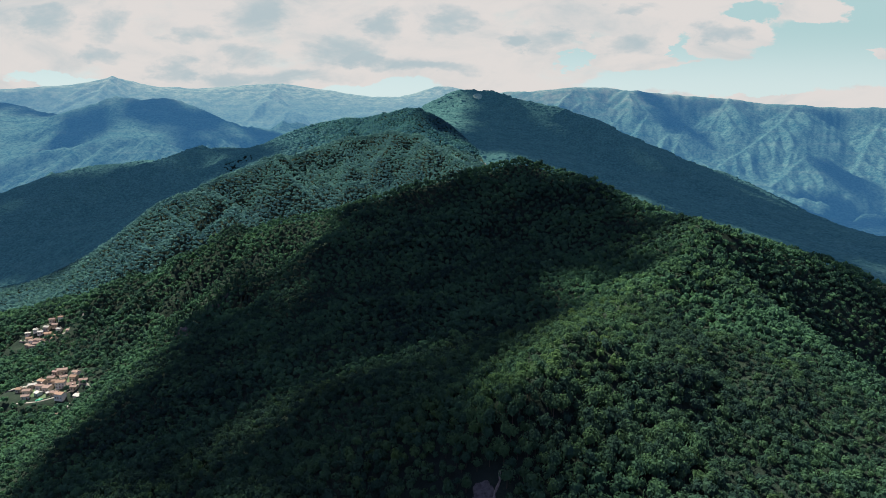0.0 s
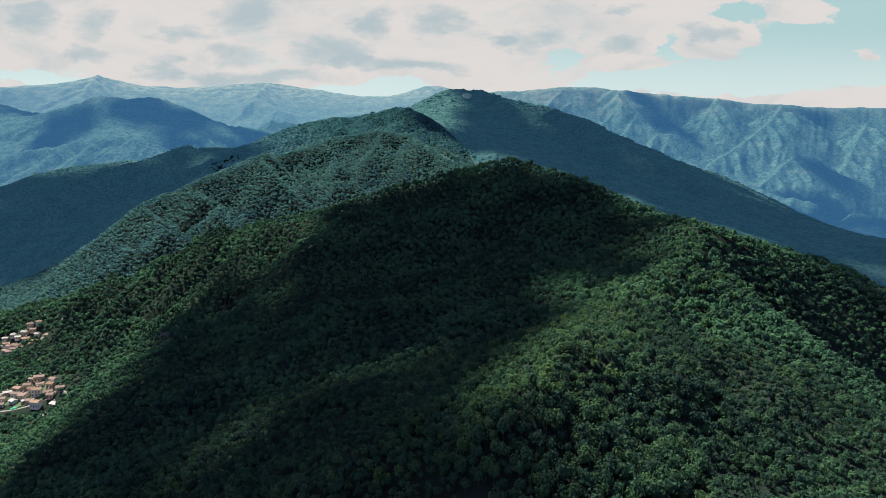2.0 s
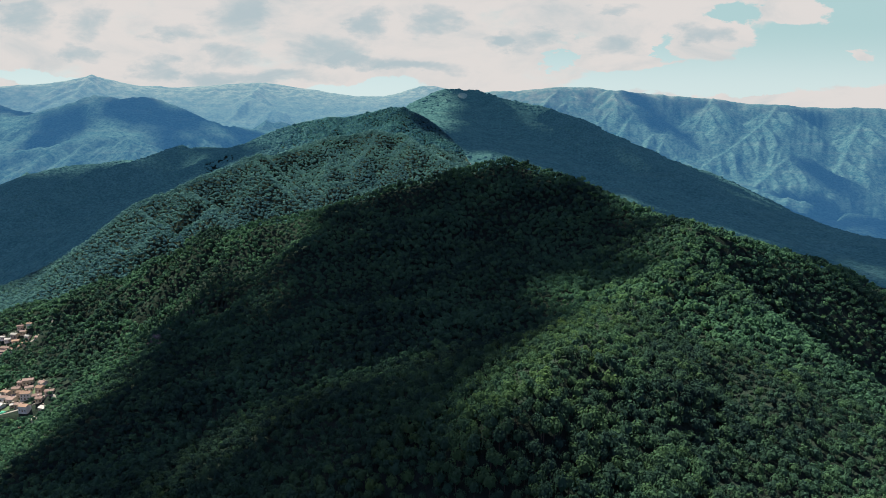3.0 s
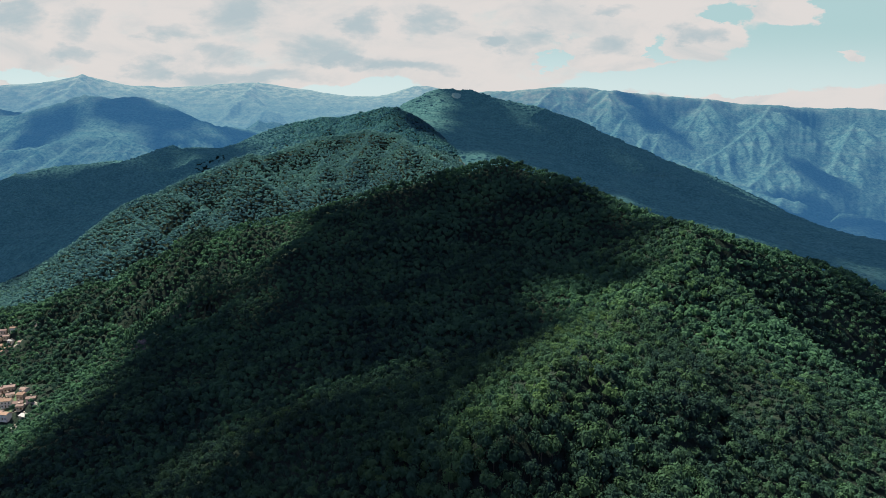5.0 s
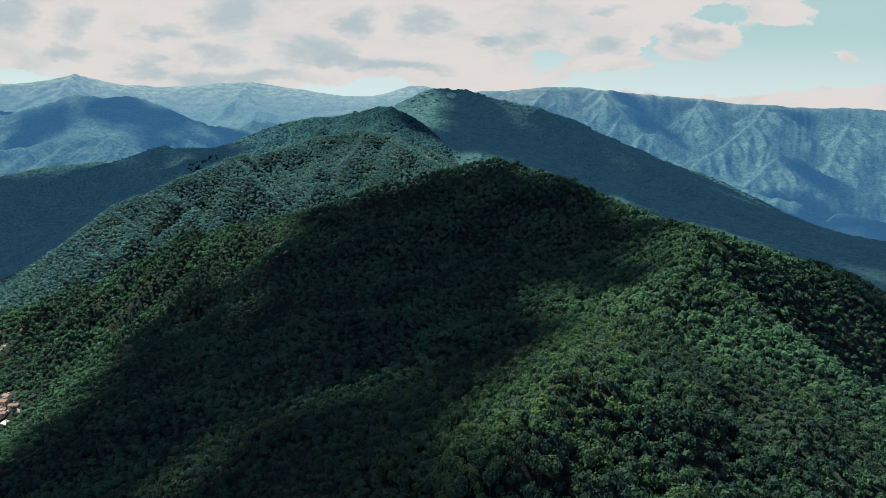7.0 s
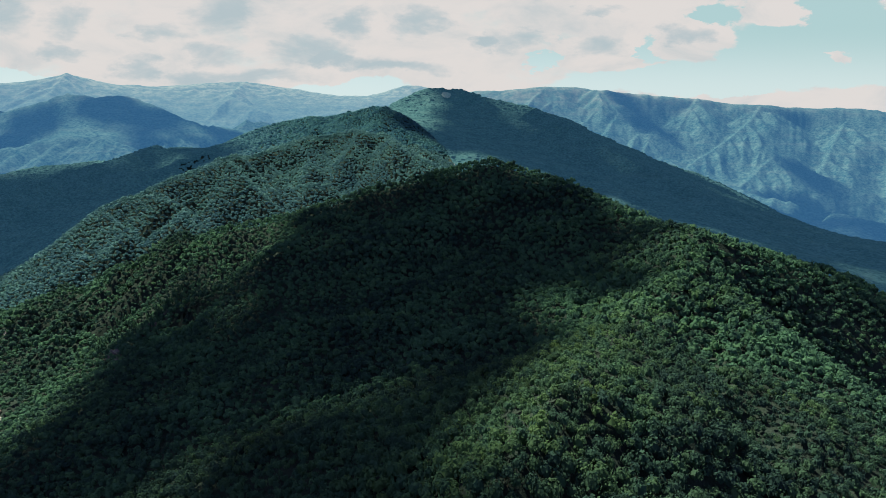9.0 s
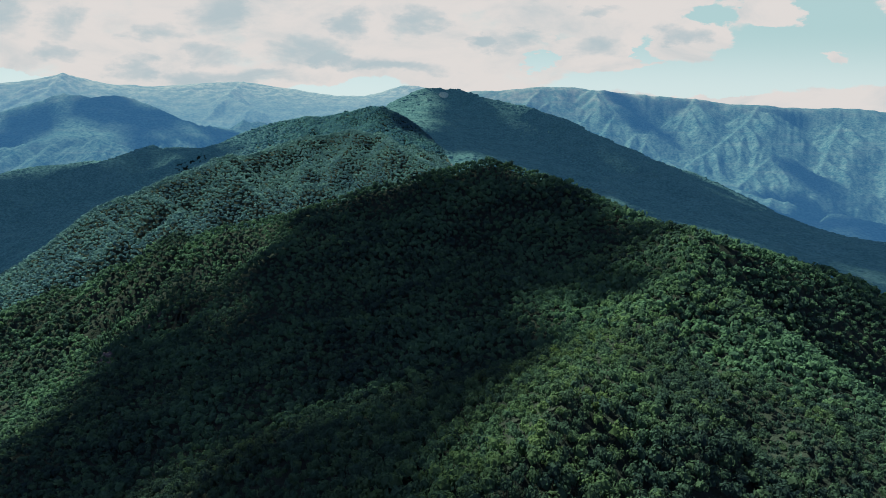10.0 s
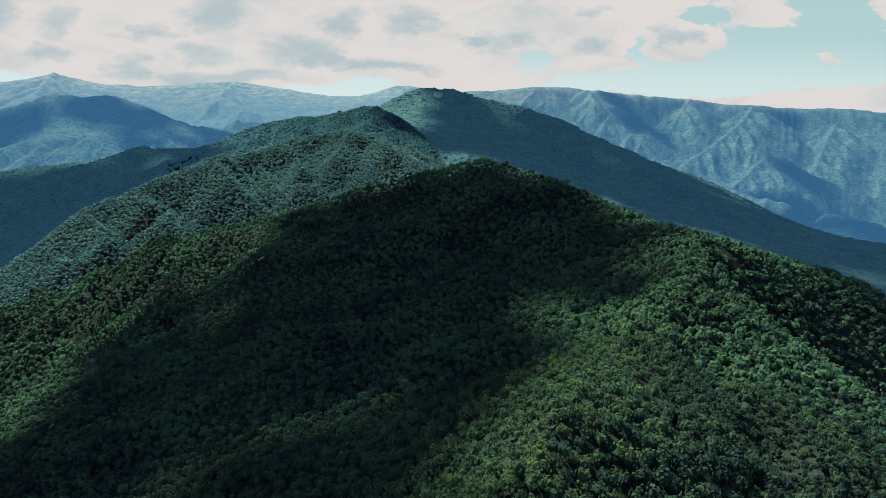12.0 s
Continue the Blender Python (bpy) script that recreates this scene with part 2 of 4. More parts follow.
rib(0.62, (966, 3460, 345), (1019, 3380, 294), (1041, 3200, 196), (1077, 3000, 78), (1126, 2820, -8), (1141, 2620, -74))  # massif spur a
rib(0.62, (1792, 3300, 250), (1658, 3150, 166), (1496, 3000, 78), (1337, 2880, 12), (1192, 2760, -46))  # massif spur b
rib(0.62, (2229, 3250, 205), (1995, 3000, 73), (1819, 2800, -42), (1662, 2650, -110))  # massif spur c
rib(0.62, (1559, 3050, 114), (1600, 2950, 59), (1599, 2800, 2), (1614, 2700, -50), (1607, 2620, -97))  # massif spur d
line((1271, 3380, 265), (1305, 3260, 127), (1288, 3080, 13), (1239, 2880, -48))  # massif hollow a
line((2033, 3290, 196), (1953, 3180, 69), (1861, 3020, -56), (1689, 2720, -141), (1435, 2350, -244))  # massif hollow b
line((1636, 3370, 244), (1509, 3280, 128), (1369, 3100, 29))  # massif hollow c
line((1353, 2150, -340), (1595, 2250, -356), (1951, 2300, -406))  # east valley
line((-2220, 2700, 54), (-1793, 2600, 68), (-1707, 2650, 103), (-1616, 2700, 166), (-1522, 2750, 209), (-1412, 2800, 253), (-1303, 2800, 236), (-1189, 2850, 253), (-1055, 2750, 192), (-892, 2650, 133), (-742, 2450, 38))  # range crest
line((-1782, 2150, -70), (-1513, 2180, -36), (-1425, 2230, 2), (-1313, 2280, 41), (-1181, 2300, 64), (-1051, 2280, 63), (-920, 2200, 6), (-832, 2120, -22))  # range front
line((-2765, 3400, 316), (-2289, 3350, 291), (-2055, 3250, 233), (-1829, 3100, 182))  # range back
line((-1609, 2420, 23), (-1425, 2480, 82), (-1265, 2560, 128), (-1062, 2500, 104), (-853, 2400, 58))  # range hollow
line((-2873, 3532, 319), (-2569, 3768, 376), (-2431, 3863, 398), (-2257, 3972, 423), (-2149, 4033, 463), (-2067, 4077, 496), (-1954, 4137, 454), (-1838, 4194, 425), (-1745, 4236, 440), (-1619, 4289, 424), (-1384, 4374, 458), (-1099, 4458, 490), (-879, 4510, 446), (-572, 4562, 412), (-336, 4587, 375), (-176, 4596, 443), (-16, 4599, 497), (124, 4598, 466), (344, 4586, 414), (852, 4516, 323))  # sky crest
rib(0.62, (-2064, 4070, 495), (-2015, 3800, 353), (-2002, 3620, 290))  # sky spur
rib(0.62, (-1100, 4460, 490), (-1094, 4000, 355), (-854, 3700, 249))  # sky spur b
line((117, 1500, -20), (85, 1580, 15), (52, 1650, 43), (24, 1720, 67), (-13, 1800, 101), (-53, 1900, 130), (-83, 1950, 141), (-147, 2000, 133), (-238, 2030, 119), (-309, 2050, 117), (-406, 2070, 102), (-512, 2050, 66), (-586, 2020, 26))  # upper crest
line((-458, 1650, -17), (-324, 1640, -3), (-240, 1660, 22), (-165, 1640, 36), (-108, 1560, 39), (-57, 1480, 24), (7, 1380, -6), (58, 1280, -28))  # upper gully
line((-81, 2380, 177), (-19, 2390, 210), (33, 2400, 233), (109, 2450, 253), (200, 2400, 233), (279, 2350, 198), (434, 2300, 165), (544, 2250, 123), (611, 2200, 72), (790, 2150, -4), (961, 2100, -65), (1101, 2000, -157), (1225, 1900, -249), (1277, 1800, -301), (1419, 1700, -363))  # summit
rib(0.62, (688, 3500, 364), (730, 3330, 253), (773, 3200, 174), (873, 2950, 59))  # massif spur e
rib(0.62, (1495, 3390, 295), (1416, 3300, 222), (1302, 3150, 131))  # massif spur f
rib(0.62, (1599, 2800, 2), (1451, 2680, -64), (1289, 2520, -131))  # massif spur g
line((875, 3450, 309), (954, 3340, 176), (1027, 3100, 40))  # massif hollow d
line((1582, 2900, -59), (1380, 2800, -67), (1197, 2560, -117))  # massif hollow e
rib(0.62, (-1412, 2800, 253), (-1436, 2650, 156), (-1515, 2560, 100), (-1604, 2480, 39))  # range rib
rib(0.62, (-1046, 2280, 63), (-943, 2210, 21), (-869, 2140, -21))  # range rib b
rib(0.62, (-1189, 2850, 253), (-1031, 2650, 133), (-828, 2450, 49))  # range rib c
rib(0.62, (-1293, 2280, 45), (-1203, 2200, -4), (-1096, 2120, -35))  # range rib d
rib(0.62, (-1739, 4220, 439), (-1563, 3950, 333), (-1368, 3780, 255))  # sky spur c
rib(0.62, (-572, 4560, 412), (-594, 4150, 297), (-755, 3850, 226))  # sky spur d
line((1863, 3240, 163), (1759, 3120, 76), (1729, 2990, 28))  # massif hollow f
line((-351, 575, -223), (-376, 580, -225), (-402, 588, -228), (-428, 595, -228))  # hamlet
line((-390, 612, -220), (-411, 610, -222), (-429, 606, -224))  # hamlet back
line((-346, 548, -225), (-368, 550, -227), (-399, 556, -232))  # hamlet front
line((-446, 732, -227), (-467, 733, -230), (-496, 742, -230), (-519, 745, -234))  # upper hamlet
line((-467, 752, -219), (-501, 768, -213), (-523, 768, -218))  # upper hamlet back
rib(0.75, (-272, 822, -75), (-277, 804, -85), (-287, 788, -99), (-295, 768, -113), (-311, 758, -128), (-324, 739, -145), (-331, 703, -156), (-340, 681, -167))  # shoulder rib a
ravine(19, (-262, 799, -105), (-272, 779, -122), (-279, 759, -137), (-293, 746, -151), (-302, 720, -164), (-311, 698, -177))  # shoulder gully a
rib(0.75, (-216, 816, -73), (-223, 793, -86), (-242, 781, -100), (-252, 765, -115), (-256, 747, -131), (-272, 728, -148))  # shoulder rib b
ravine(14, (-184, 755, -105), (-178, 665, -115), (-197, 652, -132), (-211, 636, -145))  # shoulder gully b
rib(0.75, (-332, 804, -106), (-338, 784, -116), (-346, 767, -130), (-350, 737, -141), (-361, 723, -155), (-372, 708, -168))  # shoulder rib c
ravine(16, (-310, 810, -113), (-322, 786, -135), (-330, 754, -151), (-340, 731, -167), (-340, 693, -179))  # shoulder gully c
rib(0.75, (-409, 820, -141), (-422, 804, -152), (-416, 751, -156), (-453, 774, -178))  # shoulder rib d
ravine(14, (-373, 803, -142), (-371, 763, -157), (-377, 736, -170), (-388, 715, -187))  # shoulder gully d
rib(0.7, (-458, 1117, -55), (-396, 1066, -49), (-366, 1042, -68), (-339, 1000, -81))  # middle a
rib(0.7, (-345, 1235, 4), (-319, 1198, -7), (-271, 1123, -31), (-228, 1070, -58))  # middle b
rib(0.7, (-245, 1373, 31), (-204, 1331, 8), (-162, 1152, -22), (-163, 1097, -46))  # middle c
rib(0.7, (-100, 1382, 51), (-112, 1318, 26), (-128, 1201, -12), (-143, 1134, -39))  # middle d
rib(0.7, (-58, 1390, 50), (-38, 1295, 40), (-15, 1214, 16))  # middle e
rib(0.7, (-492, 1087, -89), (-446, 1041, -92), (-400, 967, -104))  # middle f
rib(0.7, (-557, 1073, -135), (-483, 989, -124), (-442, 938, -131))  # middle g
rib(0.7, (-297, 1275, 13), (-261, 1277, -7), (-208, 1140, -37))  # middle h
ravine(12, (-377, 1088, -61), (-347, 1083, -81), (-300, 996, -94))  # middle gully a
ravine(12, (-276, 1251, -28), (-220, 1135, -54), (-184, 1057, -76))  # middle gully b
ravine(12, (-167, 1398, 18), (-144, 1225, -17), (-156, 1144, -55))  # middle gully c
ravine(11, (-74, 1336, 13), (-77, 1209, -22), (-93, 1157, -44))  # middle gully d
ravine(11, (-476, 1092, -93), (-402, 1007, -103), (-385, 996, -119))  # middle gully e
rib(0.7, (-70, 1873, 139), (-43, 1741, 95), (2, 1576, 43), (36, 1430, 9))  # upper a
rib(0.7, (-173, 1917, 128), (-144, 1815, 97))  # upper b
rib(0.7, (-307, 1990, 115), (-248, 1784, 75))  # upper c
rib(0.6, (-729, 1942, 30), (-769, 1820, 1), (-842, 1778, -21), (-907, 1716, -48), (-914, 1578, -87), (-922, 1481, -117))  # left a
rib(0.6, (-551, 1814, 20), (-603, 1698, -14), (-680, 1591, -51), (-803, 1517, -92), (-865, 1406, -139))  # left b
ravine(17, (-623, 1822, -18), (-683, 1701, -56), (-775, 1594, -87), (-867, 1516, -130))  # left gully
rib(0.6, (219, 2341, 224), (279, 2175, 155), (379, 1998, 86), (469, 1741, 4))  # peak a
rib(0.6, (423, 2240, 163), (522, 2081, 88), (623, 1829, -14), (714, 1622, -80))  # peak b
ravine(15, (313, 2290, 172), (442, 2139, 88), (528, 1840, -11), (581, 1619, -80))  # peak gully
line((-1543, 2330, -23), (-1425, 2330, 2), (-1326, 2330, 26), (-1246, 2330, 53), (-1186, 2330, 73), (-1134, 2320, 53), (-1070, 2310, 72), (-1023, 2300, 41), (-961, 2290, -5))  # range hump
line((-1639, 2480, 23), (-1430, 2480, 69), (-1262, 2480, 98), (-1134, 2470, 94), (-1005, 2450, 48))  # range hump foot
rib(0.6, (-1184, 2325, 74), (-1145, 2280, 27), (-1110, 2240, -17))  # hump rib
rib(0.6, (-1068, 2305, 73), (-993, 2260, 26), (-946, 2230, -17))  # hump rib b

# valley floors
line((-560, 740, -238), (-680, 850, -245), (-830, 880, -250))
line((-400, 470, -238), (-330, 330, -244), (-300, 200, -248))
line((-780, 1020, -232), (-520, 970, -200), (-380, 945, -180), (-220, 935, -160), (-40, 950, -125), (80, 990, -85), (160, 980, -70))
line((160, 980, -70), (330, 800, -110), (480, 700, -170), (620, 640, -210), (800, 560, -230))
line((-1500, 1480, -240), (-900, 1450, -150), (-560, 1560, -70))
line((-1100, 2150, -90), (-650, 2180, 0), (-300, 2190, 80), (-70, 2160, 125), (30, 1900, 80), (90, 1600, 0), (130, 1250, -65))
line((1500, 2000, -200), (1250, 2350, -140), (850, 2650, -60), (500, 2800, 20), (200, 2950, 60), (-250, 2750, 0), (-650, 2600, -20), (-1100, 2150, -90), (-1500, 2050, -160))
line((-2600, 3500, 120), (-1700, 3350, 100), (-900, 3400, 90), (-200, 3600, 150), (200, 3900, 200))
line((-60, 60, -128), (0, 60, -126), (60, 60, -128))

AZ0, AZ1, R0, R1 = radians(-64), radians(64), 50.0, 4850.0
STEP = radians(0.4)
COLS, ROWS = int((AZ1 - AZ0) / STEP) + 1, int(math.log(R1 / R0) / STEP) + 1


def relax(stride, start):
    """A smooth sheet through the lines, on a grid of directions and logarithms of distance."""
    n, m = ROWS // stride + 1, COLS // stride + 1
    total_z, count = np.zeros((n, m)), np.zeros((n, m))
    for pts in LINES:
        for a, b in zip(pts[:-1], pts[1:]):
            k = max(2, int(np.hypot(*(b - a)[:2]) / 2.0))
            q = a + (b - a) * np.linspace(0, 1, k)[:, None]
            i = np.rint(np.log(np.hypot(q[:, 0], q[:, 1]) / R0) / STEP / stride).astype(int)
            j = np.rint((np.arctan2(q[:, 0], q[:, 1]) - AZ0) / STEP / stride).astype(int)
            ok = (i >= 0) & (i < n) & (j >= 0) & (j < m)
            np.add.at(total_z, (i[ok], j[ok]), q[ok, 2])
            np.add.at(count, (i[ok], j[ok]), 1)
    fixed = count > 0
    value = np.where(fixed, total_z / np.maximum(count, 1), 0)
    if start is None:
        z = np.full((n, m), value[fixed].mean())
    else:
        ii, jj = np.linspace(0, start.shape[0] - 1, n), np.linspace(0, start.shape[1] - 1, m)
        i0, j0 = np.minimum(ii.astype(int), start.shape[0] - 2), np.minimum(jj.astype(int), start.shape[1] - 2)
        fi, fj = (ii - i0)[:, None], (jj - j0)[None]
        z = (start[i0][:, j0] * (1 - fi) * (1 - fj) + start[i0 + 1][:, j0] * fi * (1 - fj)
             + start[i0][:, j0 + 1] * (1 - fi) * fj + start[i0 + 1][:, j0 + 1] * fi * fj)
    for _ in range(400 if start is None else 160):
        z[fixed] = value[fixed]
        e = np.pad(z, 1, mode="edge")
        z = 0.25 * (e[2:, 1:-1] + e[:-2, 1:-1] + e[1:-1, 2:] + e[1:-1, :-2])
    return z


sheet = None
for stride in (16, 8, 4, 2, 1):
    sheet = relax(stride, sheet)
for _ in range(2):
    e = np.pad(sheet, 1, mode="edge")
    sheet = 0.5 * sheet + 0.125 * (e[2:, 1:-1] + e[:-2, 1:-1] + e[1:-1, 2:] + e[1:-1, :-2])


def lattice(x, y, seed):
    """Smooth random values between -1 and 1."""
    i, j = np.floor(x).astype(np.int64), np.floor(y).astype(np.int64)
    u, v = x - i, y - j
    u, v = u * u * (3 - 2 * u), v * v * (3 - 2 * v)

    def corner(a, b):
        h = (a * 374761393 + b * 668265263 + seed * 974634777) & 0x7FFFFFFF
        h = ((h ^ (h >> 13)) * 1274126177) & 0x7FFFFFFF
        return ((h ^ (h >> 16)) & 0xFFFF) / 32767.5 - 1

    return (corner(i, j) * (1 - u) * (1 - v) + corner(i + 1, j) * u * (1 - v) + corner(i, j + 1) * (1 - u) * v + corner(i + 1, j + 1) * u * v)


def octaves(x, y, size, count, seed, sharp=False):
    out, amp = 0, 1.0
    for n in range(count):
        v = lattice(x / size + 17.3 * n, y / size - 9.1 * n, seed + n)
        out = out + amp * ((0.33 - np.abs(v)) * 1.8 if sharp else v)
        size, amp = size * 0.5, amp * 0.5
    return out


def spurs(x, y, ribs):
    """The height of the nearest spurs' sides."""
    shape = np.shape(x)
    x, y = np.ravel(np.asarray(x, float)), np.ravel(np.asarray(y, float))
    full = np.full(x.shape, -9999.0)
    for slope, pts in ribs:
        reach = 140 if pts[:, 1].min() < 2000 else 330
        (x0, y0), (x1, y1) = pts[:, :2].min(0) - reach, pts[:, :2].max(0) + reach
        k = np.nonzero((x > x0) & (x < x1) & (y > y0) & (y < y1))[0]
        if not len(k):
            continue
        px, py, out = x[k], y[k], full[k]
        for a, b in zip(pts[:-1], pts[1:]):
            ex, ey = b[0] - a[0], b[1] - a[1]
            t = np.clip(((px - a[0]) * ex + (py - a[1]) * ey) / (ex * ex + ey * ey), 0, 1)
            d = np.hypot(px - a[0] - t * ex, py - a[1] - t * ey)
            out = np.maximum(out, a[2] + t * (b[2] - a[2]) - 5 - slope * d)
        full[k] = out
    return full.reshape(shape)


def hamlets(x, y):
    """1 on the open land of the two hamlets, 0 in the woods."""
    a = np.hypot((x + 380) / 52, (y - 584) / 36)
    b = np.hypot((x + 484) / 48, (y - 746) / 36)
    return np.clip((1.15 - np.minimum(a, b)) / 0.3, 0, 1)


def canopy(x, y):
    """Height of the treetops, or of bare land, at x, y."""
    x, y = np.asarray(x, float), np.asarray(y, float)
    r, az = np.maximum(np.hypot(x, y), R0), np.arctan2(x, y)
    back = np.clip((np.abs(az) - AZ1) / (math.pi - AZ1), 0, 1)
    i = np.clip(np.log(r / R0) / STEP, 0, ROWS - 1.001)

    def at(angle):
        j = np.clip((angle - AZ0) / STEP, 0, COLS - 1.001)
        i0, j0 = i.astype(int), j.astype(int)
        fi, fj = i - i0, j - j0
        return (sheet[i0, j0] * (1 - fi) * (1 - fj) + sheet[i0 + 1, j0] * fi * (1 - fj)
                + sheet[i0, j0 + 1] * (1 - fi) * fj + sheet[i0 + 1, j0 + 1] * fi * fj)

    edge = np.clip(az, AZ0, AZ1)
    z = at(edge) * (1 - 0.5 * back) + at(-edge) * 0.5 * back
    side = spurs(x, y, RIBS) - z
    z = z + 0.5 * (side + np.sqrt(side * side + 9.0)) * np.clip((r - 550) / 100, 0, 1) * (1 - hamlets(x, y))
    side = z + spurs(x, y, RAVINES)
    z = z - 0.5 * (side + np.sqrt(side * side + 9.0)) * np.clip((r - 550) / 100, 0, 1) * (1 - hamlets(x, y))
    ribs = np.interp(r, [100, 300, 600, 1000, 1800, 2400, 4800], [0.5, 1.5, 3.5, 5.0, 5.0, 3.0, 3.0])
    z = z + ribs * octaves(x, y, 120, 3, 5, True) * (1 - 0.9 * hamlets(x, y))
    z = z + np.interp(r, [500, 1000, 1900, 2300], [0, 4, 6, 0]) * octaves(x, y, 210, 2, 8, True) * (1 - hamlets(x, y))
    far = np.clip((r - 2100) / 500, 0, 1)
    # gullies run down towards the valleys
    far = far * np.interp(z, [150, 330], [1.0, 0.45])
    z = z + far * (7 * octaves(az * 3300, r * 0.5, 210, 4, 11, True) + 4.5 * octaves(az * 3300, r * 0.3, 62, 4, 19, True) + 1.5 * octaves(x, y, 50, 3, 31))
    inner = np.clip(np.hypot(x, y) / R0, 0, 1)
    return z * inner - 127 * (1 - inner)


def limit(*pairs):
    """A radius that changes with direction."""
    u, radius = np.array(pairs, float).T
    return lambda az: np.interp(np.tan(np.clip(az, -1.2, 1.2)), u, radius)


def sheet_mesh(name, azimuths, levels, inner, outer, mat, drop=0.0, closed=False, bias=1.0):
    """Part of the land between two limits, as one mesh."""
    k = np.linspace(0, 1, levels)[:, None] ** bias
    a = np.asarray(azimuths)[None]
    r = np.exp(np.log(inner(a)) * (1 - k) + np.log(outer(a)) * k)
    x, y = r * np.sin(a), r * np.cos(a)
    z = canopy(x, y) - (drop(x, y) if callable(drop) else drop)
    n, m = x.shape
    verts = np.stack([x, y, z], -1).reshape(-1, 3)
    idx = np.arange(n * m).reshape(n, m)
    nxt = np.roll(idx, -1, 1) if closed else idx[:, 1:]
    cur = idx if closed else idx[:, :-1]
    quads = np.stack([cur[:-1], nxt[:-1], nxt[1:], cur[1:]], -1).reshape(-1, 4)[:, ::-1]
    return array_mesh(name, verts, quads, mat)


def array_mesh(name, verts, faces, mat, tint=None, smooth=True):
    """An object from arrays of corners and of faces with equally many corners."""
    me = bpy.data.meshes.new(name)
    k = faces.shape[1]
    me.vertices.add(len(verts)), me.loops.add(faces.size), me.polygons.add(len(faces))
    me.vertices.foreach_set("co", np.ascontiguousarray(verts, np.float32).ravel())
    me.loops.foreach_set("vertex_index", np.ascontiguousarray(faces, np.int32).ravel())
    me.polygons.foreach_set("loop_start", np.arange(0, faces.size, k, dtype=np.int32))
    me.polygons.foreach_set("use_smooth", np.full(len(faces), smooth))
    if tint is not None:
        me.attributes.new("tint", "FLOAT", "POINT").data.foreach_set("value", np.ascontiguousarray(tint, np.float32))
    me.update(calc_edges=True)
    me.materials.append(mat)
    return new(name, me)


front = np.radians(np.arange(-44, 44.01, 0.4))
rest = np.radians(np.arange(50, 310.1, 5.0))
ring = np.concatenate([front, (rest + math.pi) % (2 * math.pi) - math.pi])
EDGE_1 = limit((-1.2, 1400), (-0.70, 1405), (-0.57, 1300), (-0.5, 1250), (-0.45, 1260), (-0.41, 1420), (-0.37, 1640), (-0.33, 1880), (-0.285, 2190), (-0.15, 2200), (-0.03, 2120), (0.0, 1960), (0.03, 1760), (0.055, 1580), (0.08, 1350), (0.12, 1150), (0.35, 1000), (0.7, 1000), (1.2, 1000))
EDGE_2 = limit((-1.2, 2500), (-0.70, 2480), (-0.5, 2330), (-0.31, 2270), (-0.2, 2350), (0.05, 2620), (0.19, 2500), (0.46, 2480), (0.6, 2350), (0.7, 2180), (1.2, 2200))
EDGE_3 = limit((-1.2, 4000), (-0.70, 3950), (-0.3, 3650), (0.0, 3750), (0.1, 4000), (0.3, 4200), (1.2, 4600))
FULL = limit((-1, 4840), (1, 4840))
LOW = limit((-1, 1.5), (1, 1.5))


def tree_height(x, y):
    """How far the soil lies under the treetops."""
    return np.clip((np.hypot(x, y) - 20) / 60, 0, 1) * np.interp(np.hypot(x, y), [500, 600], [6.3, 9.0]) * (1 - hamlets(x, y)) * np.clip((EDGE_1(np.arctan2(x, y)) - np.hypot(x, y)) / 60, np.where(x / np.maximum(y, 1) < -0.2, 1.0, 0.0), 1)


def soil(x, y):
    return canopy(x, y) - tree_height(x, y)


tagged(sheet_mesh("ground", ring, 380, LOW, EDGE_1, GROUND, tree_height, closed=True, bias=0.45), "dark forest soil under a dense canopy on hills", "ground", kind="structure")
fine_front = np.radians(np.arange(-43, 43.01, 0.09))
ring_far = np.concatenate([fine_front, (rest + math.pi) % (2 * math.pi) - math.pi])
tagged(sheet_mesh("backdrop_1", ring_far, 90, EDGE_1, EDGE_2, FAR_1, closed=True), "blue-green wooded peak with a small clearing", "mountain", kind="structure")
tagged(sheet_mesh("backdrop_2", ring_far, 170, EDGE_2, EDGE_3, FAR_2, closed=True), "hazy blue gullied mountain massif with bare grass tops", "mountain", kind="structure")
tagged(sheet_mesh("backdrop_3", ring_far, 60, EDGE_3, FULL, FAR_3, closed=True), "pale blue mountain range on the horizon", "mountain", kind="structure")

# ---- forest ----
rng = np.random.default_rng(4)


def ico():
    g = (1 + 5 ** 0.5) / 2
    v = np.array([(-1, g, 0), (1, g, 0), (-1, -g, 0), (1, -g, 0), (0, -1, g), (0, 1, g), (0, -1, -g), (0, 1, -g), (g, 0, -1), (g, 0, 1), (-g, 0, -1), (-g, 0, 1)])
    f = np.array([(0, 11, 5), (0, 5, 1), (0, 1, 7), (0, 7, 10), (0, 10, 11), (1, 5, 9), (5, 11, 4), (11, 10, 2), (10, 7, 6), (7, 1, 8), (3, 9, 4), (3, 4, 2), (3, 2, 6), (3, 6, 8), (3, 8, 9), (4, 9, 5), (2, 4, 11), (6, 2, 10), (8, 6, 7), (9, 8, 1)])
    return v / np.linalg.norm(v[0]), f


ICO_V, ICO_F = ico()


